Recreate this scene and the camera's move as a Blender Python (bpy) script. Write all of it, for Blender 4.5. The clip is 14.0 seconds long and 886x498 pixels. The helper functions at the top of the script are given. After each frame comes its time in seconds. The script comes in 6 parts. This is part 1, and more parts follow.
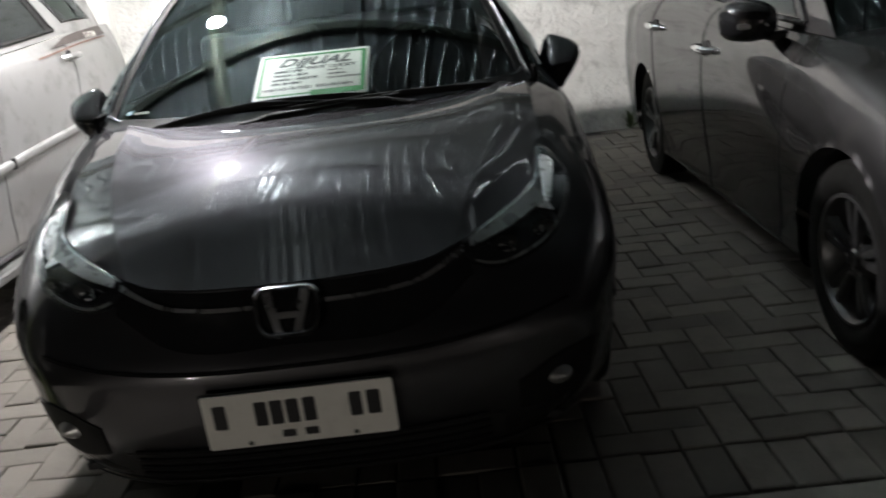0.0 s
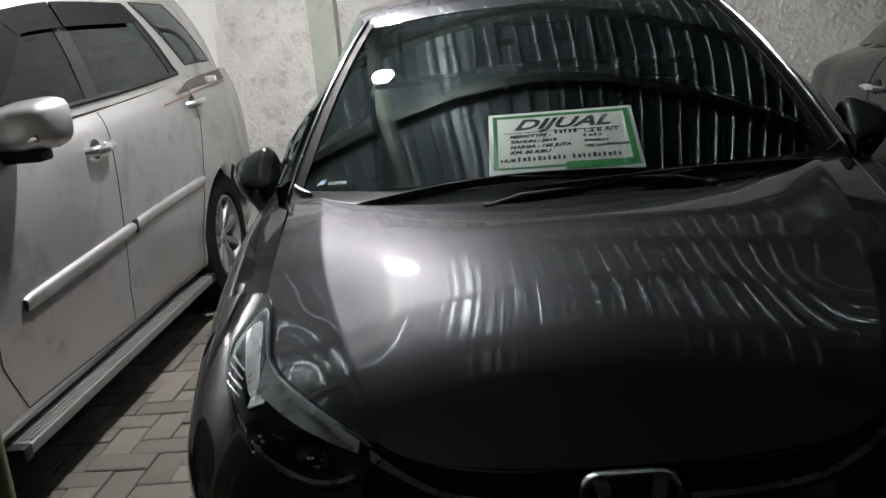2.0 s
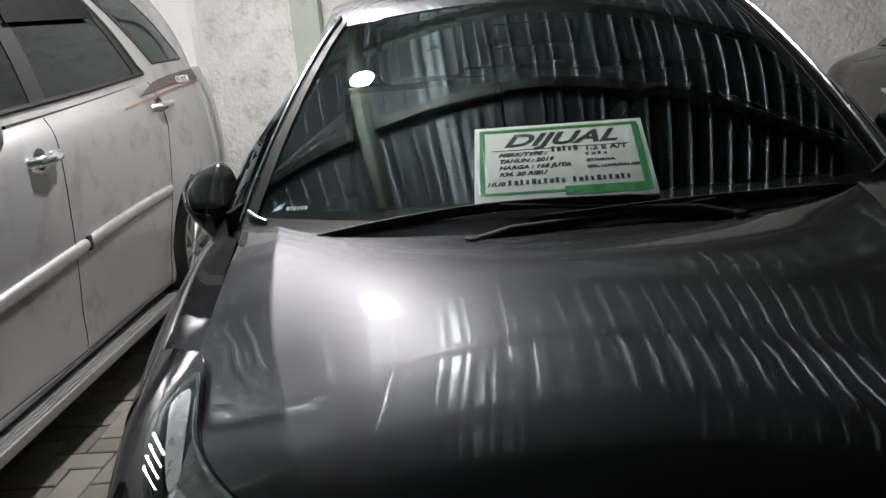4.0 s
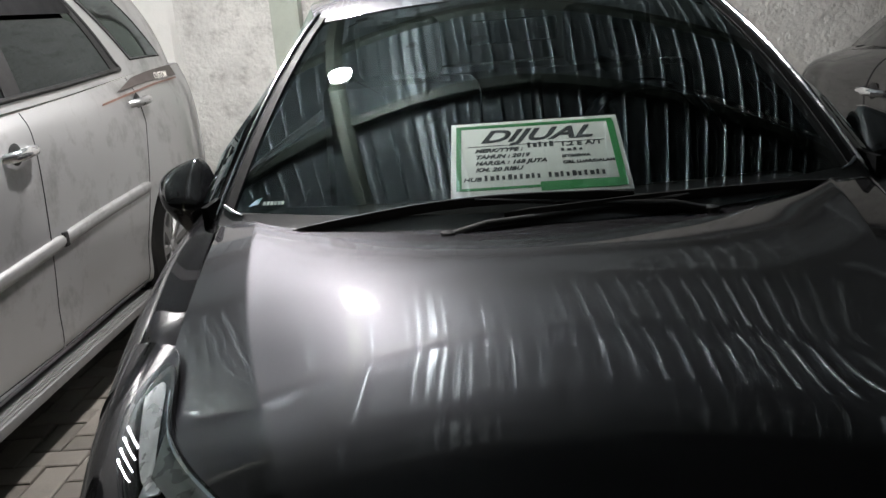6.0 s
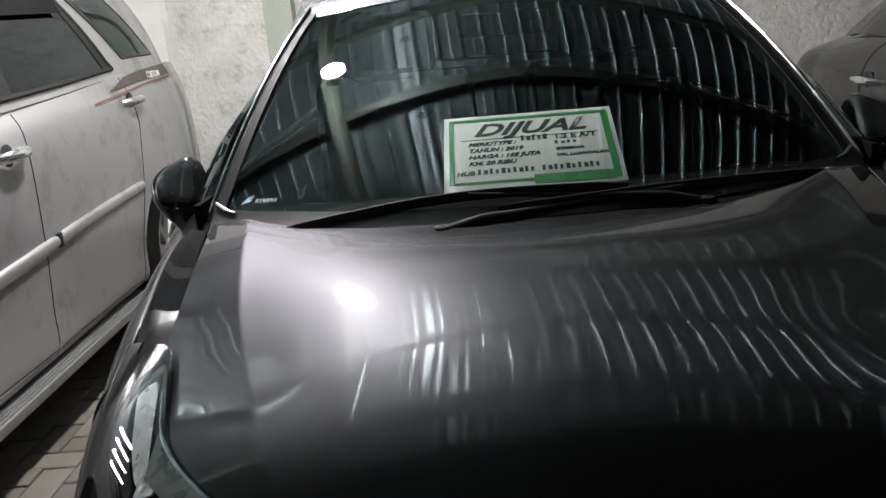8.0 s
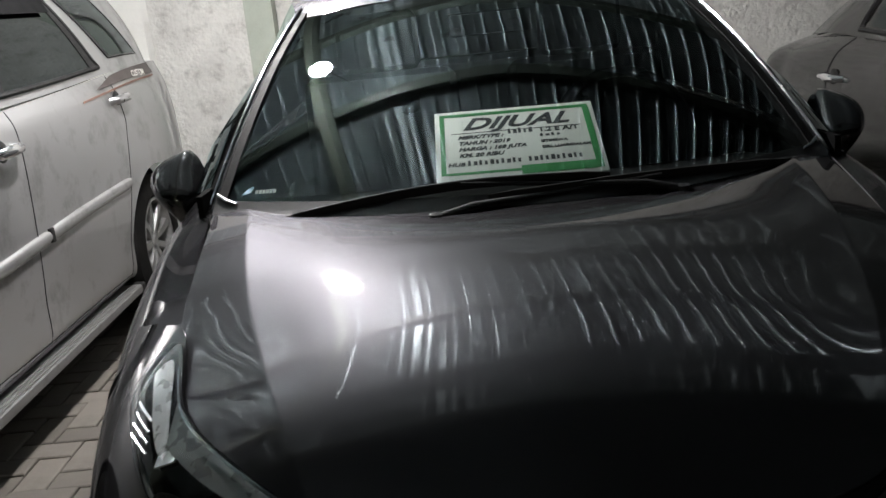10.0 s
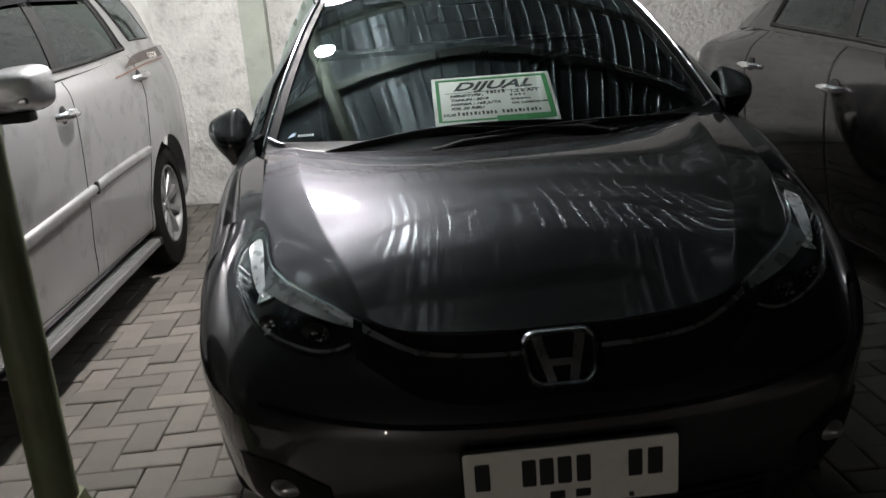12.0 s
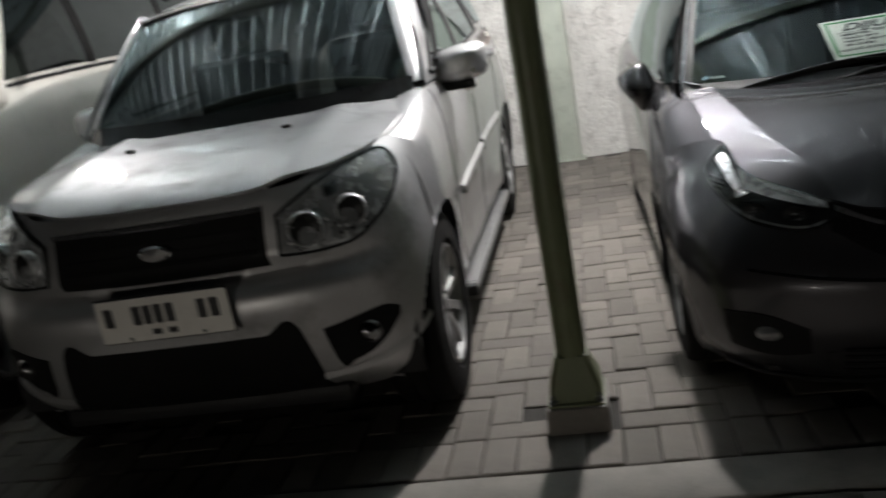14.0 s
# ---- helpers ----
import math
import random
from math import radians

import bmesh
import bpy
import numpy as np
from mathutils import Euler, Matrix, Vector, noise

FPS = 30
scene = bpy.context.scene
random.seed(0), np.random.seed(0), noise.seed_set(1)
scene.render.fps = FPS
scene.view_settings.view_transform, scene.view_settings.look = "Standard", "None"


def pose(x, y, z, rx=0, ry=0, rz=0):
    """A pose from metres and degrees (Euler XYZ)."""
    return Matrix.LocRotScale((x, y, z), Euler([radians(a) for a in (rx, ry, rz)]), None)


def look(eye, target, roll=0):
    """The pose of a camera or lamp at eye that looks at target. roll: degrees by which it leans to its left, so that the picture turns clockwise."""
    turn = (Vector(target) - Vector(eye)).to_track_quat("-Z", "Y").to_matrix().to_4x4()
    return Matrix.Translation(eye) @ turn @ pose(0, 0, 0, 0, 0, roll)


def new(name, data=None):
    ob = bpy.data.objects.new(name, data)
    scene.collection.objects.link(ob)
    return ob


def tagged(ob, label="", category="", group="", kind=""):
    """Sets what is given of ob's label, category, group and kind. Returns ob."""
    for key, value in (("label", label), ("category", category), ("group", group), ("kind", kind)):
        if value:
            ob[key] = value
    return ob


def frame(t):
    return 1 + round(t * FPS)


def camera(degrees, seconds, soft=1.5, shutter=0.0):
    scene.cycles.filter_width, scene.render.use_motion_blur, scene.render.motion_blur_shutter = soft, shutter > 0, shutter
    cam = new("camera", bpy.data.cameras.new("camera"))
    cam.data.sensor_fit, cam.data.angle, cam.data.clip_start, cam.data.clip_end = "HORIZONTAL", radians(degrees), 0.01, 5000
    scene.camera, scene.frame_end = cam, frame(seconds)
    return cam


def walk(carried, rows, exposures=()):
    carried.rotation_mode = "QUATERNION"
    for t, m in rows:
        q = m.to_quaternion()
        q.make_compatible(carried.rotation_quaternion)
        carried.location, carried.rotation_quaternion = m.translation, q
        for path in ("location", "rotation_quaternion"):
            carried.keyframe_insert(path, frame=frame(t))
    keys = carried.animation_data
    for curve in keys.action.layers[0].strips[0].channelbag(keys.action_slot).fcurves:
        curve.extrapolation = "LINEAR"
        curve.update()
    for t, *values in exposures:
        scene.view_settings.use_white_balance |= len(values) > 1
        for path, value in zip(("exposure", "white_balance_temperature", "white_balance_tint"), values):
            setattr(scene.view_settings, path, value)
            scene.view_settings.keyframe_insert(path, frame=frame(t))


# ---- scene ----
cam = camera(54.0, 14.0, shutter=0.3)
PATH = [
    (0, (0.385, -1.756, 1.263), (0.36, 0.151, 0.661), -6.9),
    (0.3, (0.214, -1.701, 1.28), (0.087, 0.217, 0.728), -6.0),
    (0.5, (0.178, -1.64, 1.274), (-0.04, 0.278, 0.753), -6.3),
    (1, (0.078, -1.422, 1.279), (-0.312, 0.485, 0.818), -7.5),
    (1.5, (-0.034, -1.245, 1.264), (-0.354, 0.67, 0.787), -6.8),
    (2, (-0.17, -1.082, 1.286), (-0.29, 0.855, 0.803), -5.4),
    (2.5, (-0.209, -0.962, 1.283), (-0.319, 0.968, 0.771), -5.4),
    (3, (-0.159, -0.82, 1.301), (-0.283, 1.116, 0.814), -5.4),
    (5.3, (-0.141, -0.745, 1.274), (-0.211, 1.19, 0.772), -4.9),
    (5.5, (-0.144, -0.756, 1.28), (-0.209, 1.18, 0.783), -4.9),
    (6, (-0.135, -0.768, 1.283), (-0.203, 1.168, 0.785), -4.8),
    (6.5, (-0.13, -0.764, 1.28), (-0.195, 1.17, 0.777), -5.3),
    (7, (-0.129, -0.756, 1.282), (-0.192, 1.179, 0.781), -5.5),
    (9.3, (-0.118, -0.774, 1.271), (-0.18, 1.157, 0.754), -5.9),
    (9.5, (-0.114, -0.789, 1.275), (-0.156, 1.144, 0.762), -6.1),
    (10, (-0.164, -0.858, 1.281), (-0.171, 1.075, 0.767), -5.6),
    (10.5, (-0.241, -0.988, 1.261), (-0.229, 0.944, 0.744), -5.8),
    (11, (-0.271, -1.131, 1.276), (-0.232, 0.802, 0.764), -5.3),
    (11.5, (-0.246, -1.316, 1.263), (-0.203, 0.617, 0.75), -5.2),
    (12, (-0.286, -1.535, 1.272), (-0.2, 0.391, 0.742), -4.8),
    (12.5, (-0.465, -1.809, 1.271), (-0.328, 0.11, 0.726), -4.5),
    (13, (-0.575, -2.03, 1.276), (-0.452, -0.115, 0.711), -4.7),
    (13.5, (-0.739, -2.2, 1.304), (-0.757, -0.302, 0.674), -6.2),
    (13.6, (-0.759, -2.212, 1.301), (-0.837, -0.309, 0.692), -6.8),
    (13.8, (-0.886, -2.237, 1.322), (-1.1, -0.325, 0.75), -8.0),
    (14, (-1.0, -2.26, 1.345), (-1.371, -0.364, 0.827), -10.4),
]
walk(cam, [(t, look(eye, target, roll)) for t, eye, target, roll in PATH], [(0, .8), (.5, .3), (1, -.1), (1.5, -.25), (2, -.2), (2.5, -.05), (3, 0), (11, 0), (12, .1), (12.5, .15), (13, .05), (13.5, .55), (14, .2)])

# ---- world and lamp ----
world = bpy.data.worlds.new("night")
scene.world = world
world.use_nodes = True
world.node_tree.nodes["Background"].inputs[0].default_value = (0.55, 0.6, 0.7, 1)
world.node_tree.nodes["Background"].inputs[1].default_value = 0.0005
LAMP = (-0.91, 2.17, 2.34)

# ---- geometry helpers ----


def spl(xs, ys, x):
    """Cubic interpolation of the table ys over xs at x (arrays allowed)."""
    xs, ys = np.asarray(xs, float), np.asarray(ys, float)
    x = np.clip(np.asarray(x, float), xs[0], xs[-1])
    i = np.clip(np.searchsorted(xs, x, side="right") - 1, 0, len(xs) - 2)
    d = np.diff(ys, axis=0) / np.diff(xs).reshape((-1,) + (1,) * (ys.ndim - 1))
    m = np.concatenate([d[:1], (d[1:] + d[:-1]) / 2, d[-1:]])
    h = xs[i + 1] - xs[i]
    t = (x - xs[i]) / h
    sh = t.shape + (1,) * (ys.ndim - 1)
    t, h = t.reshape(sh), h.reshape(sh)
    return ((2 * t**3 - 3 * t**2 + 1) * ys[i] + (t**3 - 2 * t**2 + t) * h * m[i]
            + (-2 * t**3 + 3 * t**2) * ys[i + 1] + (t**3 - t**2) * h * m[i + 1])


def finish(bm, smooth=True, angle=35):
    bmesh.ops.recalc_face_normals(bm, faces=bm.faces)
    for f in bm.faces:
        f.smooth = smooth
    if smooth:
        for e in bm.edges:
            if len(e.link_faces) == 2 and e.calc_face_angle(0) > radians(angle):
                e.smooth = False
    return bm


def to_mesh(name, bm, mat):
    me = bpy.data.meshes.new(name)
    bm.to_mesh(me)
    bm.free()
    if mat:
        me.materials.append(mat)
    return me


def part(name, bm, mat, parent=None, label=""):
    ob = new(name, to_mesh(name, bm, mat))
    if parent is not None:
        ob.parent = parent
    if mat and "lens" in mat.name:
        ob.visible_shadow = False
    return tagged(ob, label)


def thing(name, label, category, group="", kind="", at=None):
    ob = new(name)
    ob.empty_display_size = 0.1
    if at is not None:
        ob.matrix_basis = at
    return tagged(ob, label, category, group, kind)


def grid(P, close_u=False, thick=0.0, flip=False):
    """A sheet from an array of points [v][u][3], thickened inwards when thick is not 0."""
    P = np.asarray(P, float)
    nv, nu = P.shape[:2]
    bm = bmesh.new()
    V = [[bm.verts.new(P[j, i]) for i in range(nu)] for j in range(nv)]
    last = nu if close_u else nu - 1
    for j in range(nv - 1):
        for i in range(last):
            q = [V[j][i], V[j][(i + 1) % nu], V[j + 1][(i + 1) % nu], V[j + 1][i]]
            if flip:
                q.reverse()
            try:
                bm.faces.new(q)
            except ValueError:
                pass
    bmesh.ops.remove_doubles(bm, verts=bm.verts, dist=1e-5)
    for f in bm.faces:
        f.smooth = True
    if thick:
        bm.normal_update()
        bmesh.ops.solidify(bm, geom=bm.faces[:], thickness=thick)
        for f in bm.faces:
            f.smooth = True
        bm.normal_update()
        for e in bm.edges:
            if len(e.link_faces) == 2 and e.calc_face_angle(0) > radians(50):
                e.smooth = False
    return bm


def normals(P):
    du, dv = np.gradient(P, axis=1), np.gradient(P, axis=0)
    n = np.cross(du, dv)
    return n / np.maximum(np.linalg.norm(n, axis=2, keepdims=True), 1e-9)


def block(sx, sy, sz, bevel=0.0, at=(0, 0, 0), seg=2, bm=None, turn=None):
    own = bm is None
    bm = bm or bmesh.new()
    r = bmesh.ops.create_cube(bm, size=1)["verts"]
    bmesh.ops.scale(bm, vec=(sx, sy, sz), verts=r)
    if bevel:
        es = list({e for v in r for e in v.link_edges})
        r = list({v for f in bmesh.ops.bevel(bm, geom=es, offset=bevel, segments=seg, affect="EDGES", profile=0.6)["faces"] for v in f.verts} | {v for v in r if v.is_valid})
    m = Matrix.Translation(at) @ (turn or Matrix.Identity(4))
    bmesh.ops.transform(bm, matrix=m, verts=[v for v in r if v.is_valid])
    return finish(bm) if own else bm


def tube(path, radius, n=10, bm=None, caps=True, flat=1.0):
    """A pipe along the points; radius may be a list; flat squashes it vertically."""
    own = bm is None
    bm = bm or bmesh.new()
    pts = [Vector(p) for p in path]
    rad = radius if isinstance(radius, (list, tuple)) else [radius] * len(pts)
    rings, side = [], None
    for i, p in enumerate(pts):
        d = (pts[min(i + 1, len(pts) - 1)] - pts[max(i - 1, 0)]).normalized()
        ref = Vector((0, 0, 1)) if abs(d.z) < 0.95 else Vector((1, 0, 0))
        a = d.cross(ref).normalized()
        b = a.cross(d).normalized()
        rings.append([bm.verts.new(p + (a * math.cos(2 * math.pi * k / n) + b * math.sin(2 * math.pi * k / n) * flat) * rad[i]) for k in range(n)])
    for r, s in zip(rings, rings[1:]):
        for k in range(n):
            bm.faces.new((r[k], r[(k + 1) % n], s[(k + 1) % n], s[k])).smooth = True
    if caps:
        bm.faces.new(list(reversed(rings[0])))
        bm.faces.new(rings[-1])
    return finish(bm, angle=50) if own else bm


def lathe(profile, n=32, bm=None, axis="x"):
    """Turns (offset along the axis, radius) pairs round the axis."""
    own = bm is None
    bm = bm or bmesh.new()
    rings = []
    for o, r in profile:
        ring = []
        for k in range(n):
            c, s = math.cos(2 * math.pi * k / n) * r, math.sin(2 * math.pi * k / n) * r
            ring.append(bm.verts.new({"x": (o, c, s), "y": (c, o, s), "z": (c, s, o)}[axis]))
        rings.append(ring)
    for r, s in zip(rings, rings[1:]):
        for k in range(n):
            bm.faces.new((r[k], r[(k + 1) % n], s[(k + 1) % n], s[k])).smooth = True
    return finish(bm, angle=40) if own else bm


def prism(outline, depth, at=None, bevel=0.0, bm=None):
    """A plate: the outline (x, z) in the plane y = 0, pushed to y = depth."""
    own = bm is None
    bm = bm or bmesh.new()
    lo = [bm.verts.new((x, 0, z)) for x, z in outline]
    hi = [bm.verts.new((x, depth, z)) for x, z in outline]
    n = len(lo)
    f = [bm.faces.new(lo), bm.faces.new(list(reversed(hi)))]
    for k in range(n):
        f.append(bm.faces.new((lo[k], hi[k], hi[(k + 1) % n], lo[(k + 1) % n])))
    if bevel:
        bmesh.ops.bevel(bm, geom=list(f[0].edges), offset=bevel, segments=2, affect="EDGES")
    if at is not None:
        bmesh.ops.transform(bm, matrix=at, verts=lo + hi if not bevel else bm.verts)
    return finish(bm) if own else bm


def rounded(w, h, r, n=5):
    """Outline of a rounded rectangle round the origin."""
    out = []
    for cx, cz, a0 in ((w / 2 - r, h / 2 - r, 0), (-w / 2 + r, h / 2 - r, 90), (-w / 2 + r, -h / 2 + r, 180), (w / 2 - r, -h / 2 + r, 270)):
        for k in range(n + 1):
            a = radians(a0 + 90 * k / n)
            out.append((cx + r * math.cos(a), cz + r * math.sin(a)))
    return out


def text_mesh(body, size, shear=0.0, bold=0.0, depth=0.0004):
    cu = bpy.data.curves.new("text", "FONT")
    cu.body, cu.size, cu.shear, cu.offset, cu.extrude = body, size, shear, bold, depth
    cu.resolution_u = 3
    ob = bpy.data.objects.new("text", cu)
    scene.collection.objects.link(ob)
    me = bpy.data.meshes.new_from_object(ob.evaluated_get(bpy.context.evaluated_depsgraph_get()))
    bpy.data.objects.remove(ob)
    bm = bmesh.new()
    bm.from_mesh(me)
    bpy.data.meshes.remove(me)
    return bm


# ---- materials ----


def material(name, color, rough=0.5, metal=0.0, spread=0.15, scale=8.0, fine=120.0, bump=0.0, bump_scale=60.0, coat=0.0, spec=0.5, rough_spread=0.08, random=0.0, dirt=None, coat_rough=0.03):
    """A surface with variation at two scales; dirt: (colour, amount, scale)."""
    mat = bpy.data.materials.new(name)
    mat.use_nodes = True
    nt = mat.node_tree
    bs = nt.nodes["Principled BSDF"]
    lk = nt.links.new
    co = nt.nodes.new("ShaderNodeTexCoord")
    n1 = nt.nodes.new("ShaderNodeTexNoise")
    n1.inputs["Scale"].default_value, n1.inputs["Detail"].default_value = scale, 6
    n2 = nt.nodes.new("ShaderNodeTexNoise")
    n2.inputs["Scale"].default_value, n2.inputs["Detail"].default_value = fine, 3
    lk(co.outputs["Object"], n1.inputs["Vector"])
    lk(co.outputs["Object"], n2.inputs["Vector"])
    mix = nt.nodes.new("ShaderNodeMath")
    mix.operation = "MULTIPLY_ADD"
    mix.inputs[1].default_value = 0.35
    lk(n2.outputs["Fac"], mix.inputs[0])
    lk(n1.outputs["Fac"], mix.inputs[2])
    src = mix.outputs[0]
    if random:
        oi = nt.nodes.new("ShaderNodeObjectInfo")
        ge = nt.nodes.new("ShaderNodeNewGeometry")
        ad = nt.nodes.new("ShaderNodeMath")
        lk(oi.outputs["Random"], ad.inputs[0])
        lk(ge.outputs["Random Per Island"], ad.inputs[1])
        fr = nt.nodes.new("ShaderNodeMath")
        fr.operation = "FRACT"
        lk(ad.outputs[0], fr.inputs[0])
        ad = nt.nodes.new("ShaderNodeMath")
        ad.operation = "MULTIPLY_ADD"
        ad.inputs[1].default_value = random
        lk(fr.outputs[0], ad.inputs[0])
        lk(src, ad.inputs[2])
        src = ad.outputs[0]
    mr = nt.nodes.new("ShaderNodeMapRange")
    mr.inputs["From Min"].default_value, mr.inputs["From Max"].default_value = 0.35, 1.0 + random
    lk(src, mr.inputs["Value"])
    cr = nt.nodes.new("ShaderNodeMix")
    cr.data_type = "RGBA"
    cr.inputs[6].default_value = (*[max(0, c * (1 - spread)) for c in color], 1)
    cr.inputs[7].default_value = (*[min(1, c * (1 + spread)) for c in color], 1)
    lk(mr.outputs[0], cr.inputs[0])
    out = cr.outputs[2]
    if dirt:
        n3 = nt.nodes.new("ShaderNodeTexNoise")
        n3.inputs["Scale"].default_value, n3.inputs["Detail"].default_value, n3.inputs["Roughness"].default_value = dirt[2], 8, 0.65
        lk(co.outputs["Object"], n3.inputs["Vector"])
        m3 = nt.nodes.new("ShaderNodeMapRange")
        m3.inputs["From Min"].default_value, m3.inputs["From Max"].default_value, m3.inputs["To Max"].default_value = 0.52, 0.72, dirt[1]
        lk(n3.outputs["Fac"], m3.inputs["Value"])
        d = nt.nodes.new("ShaderNodeMix")
        d.data_type = "RGBA"
        d.inputs[7].default_value = (*dirt[0], 1)
        lk(m3.outputs[0], d.inputs[0])
        lk(out, d.inputs[6])
        out = d.outputs[2]
    lk(out, bs.inputs["Base Color"])
    rr = nt.nodes.new("ShaderNodeMapRange")
    rr.inputs["From Min"].default_value, rr.inputs["From Max"].default_value = 0.3, 0.7
    rr.inputs["To Min"].default_value, rr.inputs["To Max"].default_value = max(0.0, rough - rough_spread), min(1, rough + rough_spread)
    lk(n1.outputs["Fac"], rr.inputs["Value"])
    lk(rr.outputs[0], bs.inputs["Roughness"])
    bs.inputs["Metallic"].default_value = metal
    bs.inputs["Specular IOR Level"].default_value = spec
    bs.inputs["Coat Weight"].default_value = coat
    bs.inputs["Coat Roughness"].default_value = coat_rough
    if bump:
        nb = nt.nodes.new("ShaderNodeTexNoise")
        nb.inputs["Scale"].default_value, nb.inputs["Detail"].default_value = bump_scale, 6
        lk(co.outputs["Object"], nb.inputs["Vector"])
        b = nt.nodes.new("ShaderNodeBump")
        b.inputs["Strength"].default_value, b.inputs["Distance"].default_value = 1.0, bump
        lk(nb.outputs["Fac"], b.inputs["Height"])
        lk(b.outputs[0], bs.inputs["Normal"])
    return mat


def car_paint(name, color, flake=0.25, rough=0.32, dust=0.0, metal=0.75, dust_color=(0.35, 0.33, 0.3)):
    """Metallic paint under a clear coat: fine flake glitter, a soft sheen and a thin film of dust."""
    mat = material(name, color, rough, metal, 0.06, 3.0, 900.0, coat=1.0, rough_spread=0.04, dirt=(dust_color, dust, 5.0) if dust else None, coat_rough=0.035)
    nt = mat.node_tree
    bs = nt.nodes["Principled BSDF"]
    bs.inputs["Specular Tint"].default_value = (0.2, 0.2, 0.2, 1)
    co = nt.nodes.new("ShaderNodeTexCoord")
    vo = nt.nodes.new("ShaderNodeTexVoronoi")
    vo.inputs["Scale"].default_value = 1800
    nt.links.new(co.outputs["Object"], vo.inputs["Vector"])
    b = nt.nodes.new("ShaderNodeBump")
    b.inputs["Strength"].default_value, b.inputs["Distance"].default_value = flake, 0.0004
    nt.links.new(vo.outputs["Color"], b.inputs["Height"])
    nt.links.new(b.outputs[0], bs.inputs["Normal"])
    return mat


def glass(name, tint, gloss_rough=0.0, ior=1.5):
    """A thin pane: tinted see-through, with the mirror sheen of glass."""
    mat = bpy.data.materials.new(name)
    mat.use_nodes = True
    nt = mat.node_tree
    nt.nodes.remove(nt.nodes["Principled BSDF"])
    tr = nt.nodes.new("ShaderNodeBsdfTransparent")
    tr.inputs[0].default_value = (*tint, 1)
    gl = nt.nodes.new("ShaderNodeBsdfGlossy")
    gl.inputs["Roughness"].default_value = gloss_rough
    gl.inputs["Color"].default_value = (0.88, 0.98, 1, 1)
    lw = nt.nodes.new("ShaderNodeLayerWeight")
    lw.inputs[0].default_value = 0.5
    pw = nt.nodes.new("ShaderNodeMath")
    pw.operation = "POWER"
    pw.inputs[1].default_value = 5.0
    nt.links.new(lw.outputs["Facing"], pw.inputs[0])
    f0 = ((ior - 1) / (ior + 1)) ** 2
    fr = nt.nodes.new("ShaderNodeMath")
    fr.operation = "MULTIPLY_ADD"
    fr.inputs[1].default_value, fr.inputs[2].default_value = 1 - f0, f0
    nt.links.new(pw.outputs[0], fr.inputs[0])
    mx = nt.nodes.new("ShaderNodeMixShader")
    nt.links.new(fr.outputs[0], mx.inputs[0])
    nt.links.new(tr.outputs[0], mx.inputs[1])
    nt.links.new(gl.outputs[0], mx.inputs[2])
    nt.links.new(mx.outputs[0], nt.nodes["Material Output"].inputs[0])
    return mat


def glow(name, color, strength):
    mat = bpy.data.materials.new(name)
    mat.use_nodes = True
    bs = mat.node_tree.nodes["Principled BSDF"]
    bs.inputs["Base Color"].default_value = (*color, 1)
    bs.inputs["Emission Color"].default_value = (*color, 1)
    bs.inputs["Emission Strength"].default_value = strength
    return mat


GREY_PAINT = car_paint("grey_metallic_paint", (0.071, 0.07, 0.075), 0.12, 0.405, 0.0, 0.92)
SILVER_PAINT = car_paint("silver_metallic_paint", (0.6, 0.602, 0.61), 0.15, 0.48, 0.5, 0.88, (0.15, 0.14, 0.125))
DUSTY_PAINT = car_paint("dusty_grey_paint", (0.032, 0.031, 0.032), 0.15, 0.42, 0.2, 0.8, (0.1, 0.09, 0.08))
WHITE_PAINT = car_paint("cream_paint", (0.72, 0.7, 0.64), 0.05, 0.4, 0.15, 0.0)
CHROME = material("chrome", (0.78, 0.79, 0.81), 0.14, 0.92, 0.05, 20, 200, rough_spread=0.03)
SATIN = material("satin_alloy", (0.55, 0.55, 0.56), 0.3, 0.9, 0.08, 20, 200)
BLACK_GLOSS = material("gloss_black_plastic", (0.012, 0.012, 0.013), 0.12, 0.0, 0.2, 12, 200)
BLACK_MATT = material("matt_black_plastic", (0.014, 0.014, 0.0145), 0.55, 0.0, 0.3, 15, 300, 0.0006, 400, spec=0.3)
RUBBER = material("tyre_rubber", (0.007, 0.0068, 0.0065), 0.85, 0.0, 0.3, 15, 200, 0.001, 150, spec=0.12, dirt=((0.03, 0.028, 0.025), 0.3, 9))
DARK_TRIM = material("dark_interior_trim", (0.004, 0.0042, 0.0045), 0.8, 0.0, 0.25, 10, 200, spec=0.04)
SEAT_CLOTH = material("seat_cloth", (0.009, 0.009, 0.01), 0.9, 0.0, 0.2, 10, 300, spec=0.05)
DARK_SCREEN = glass("filmed_windscreen_glass", (0.14, 0.16, 0.16), 0.0, 1.85)
WINDSHIELD = glass("tinted_windscreen", (0.73, 0.77, 0.75), 0.0, 1.75)
SIDE_GLASS = glass("dark_film_glass", (0.045, 0.05, 0.05))
LENS_GLASS = glass("clear_lens", (0.9, 0.92, 0.93), 0.0, 1.45)
VISOR = material("smoked_visor_plastic", (0.008, 0.008, 0.0085), 0.7, 0.0, 0.2, 12, 200, spec=0.06)
ALLOY = material("dull_wheel_alloy", (0.26, 0.26, 0.26), 0.45, 0.6, 0.12, 20, 200, dirt=((0.1, 0.09, 0.08), 0.5, 14))
DARK_ALLOY = material("grey_wheel_alloy", (0.07, 0.07, 0.072), 0.35, 0.7, 0.15, 20, 200, dirt=((0.05, 0.045, 0.04), 0.5, 14))
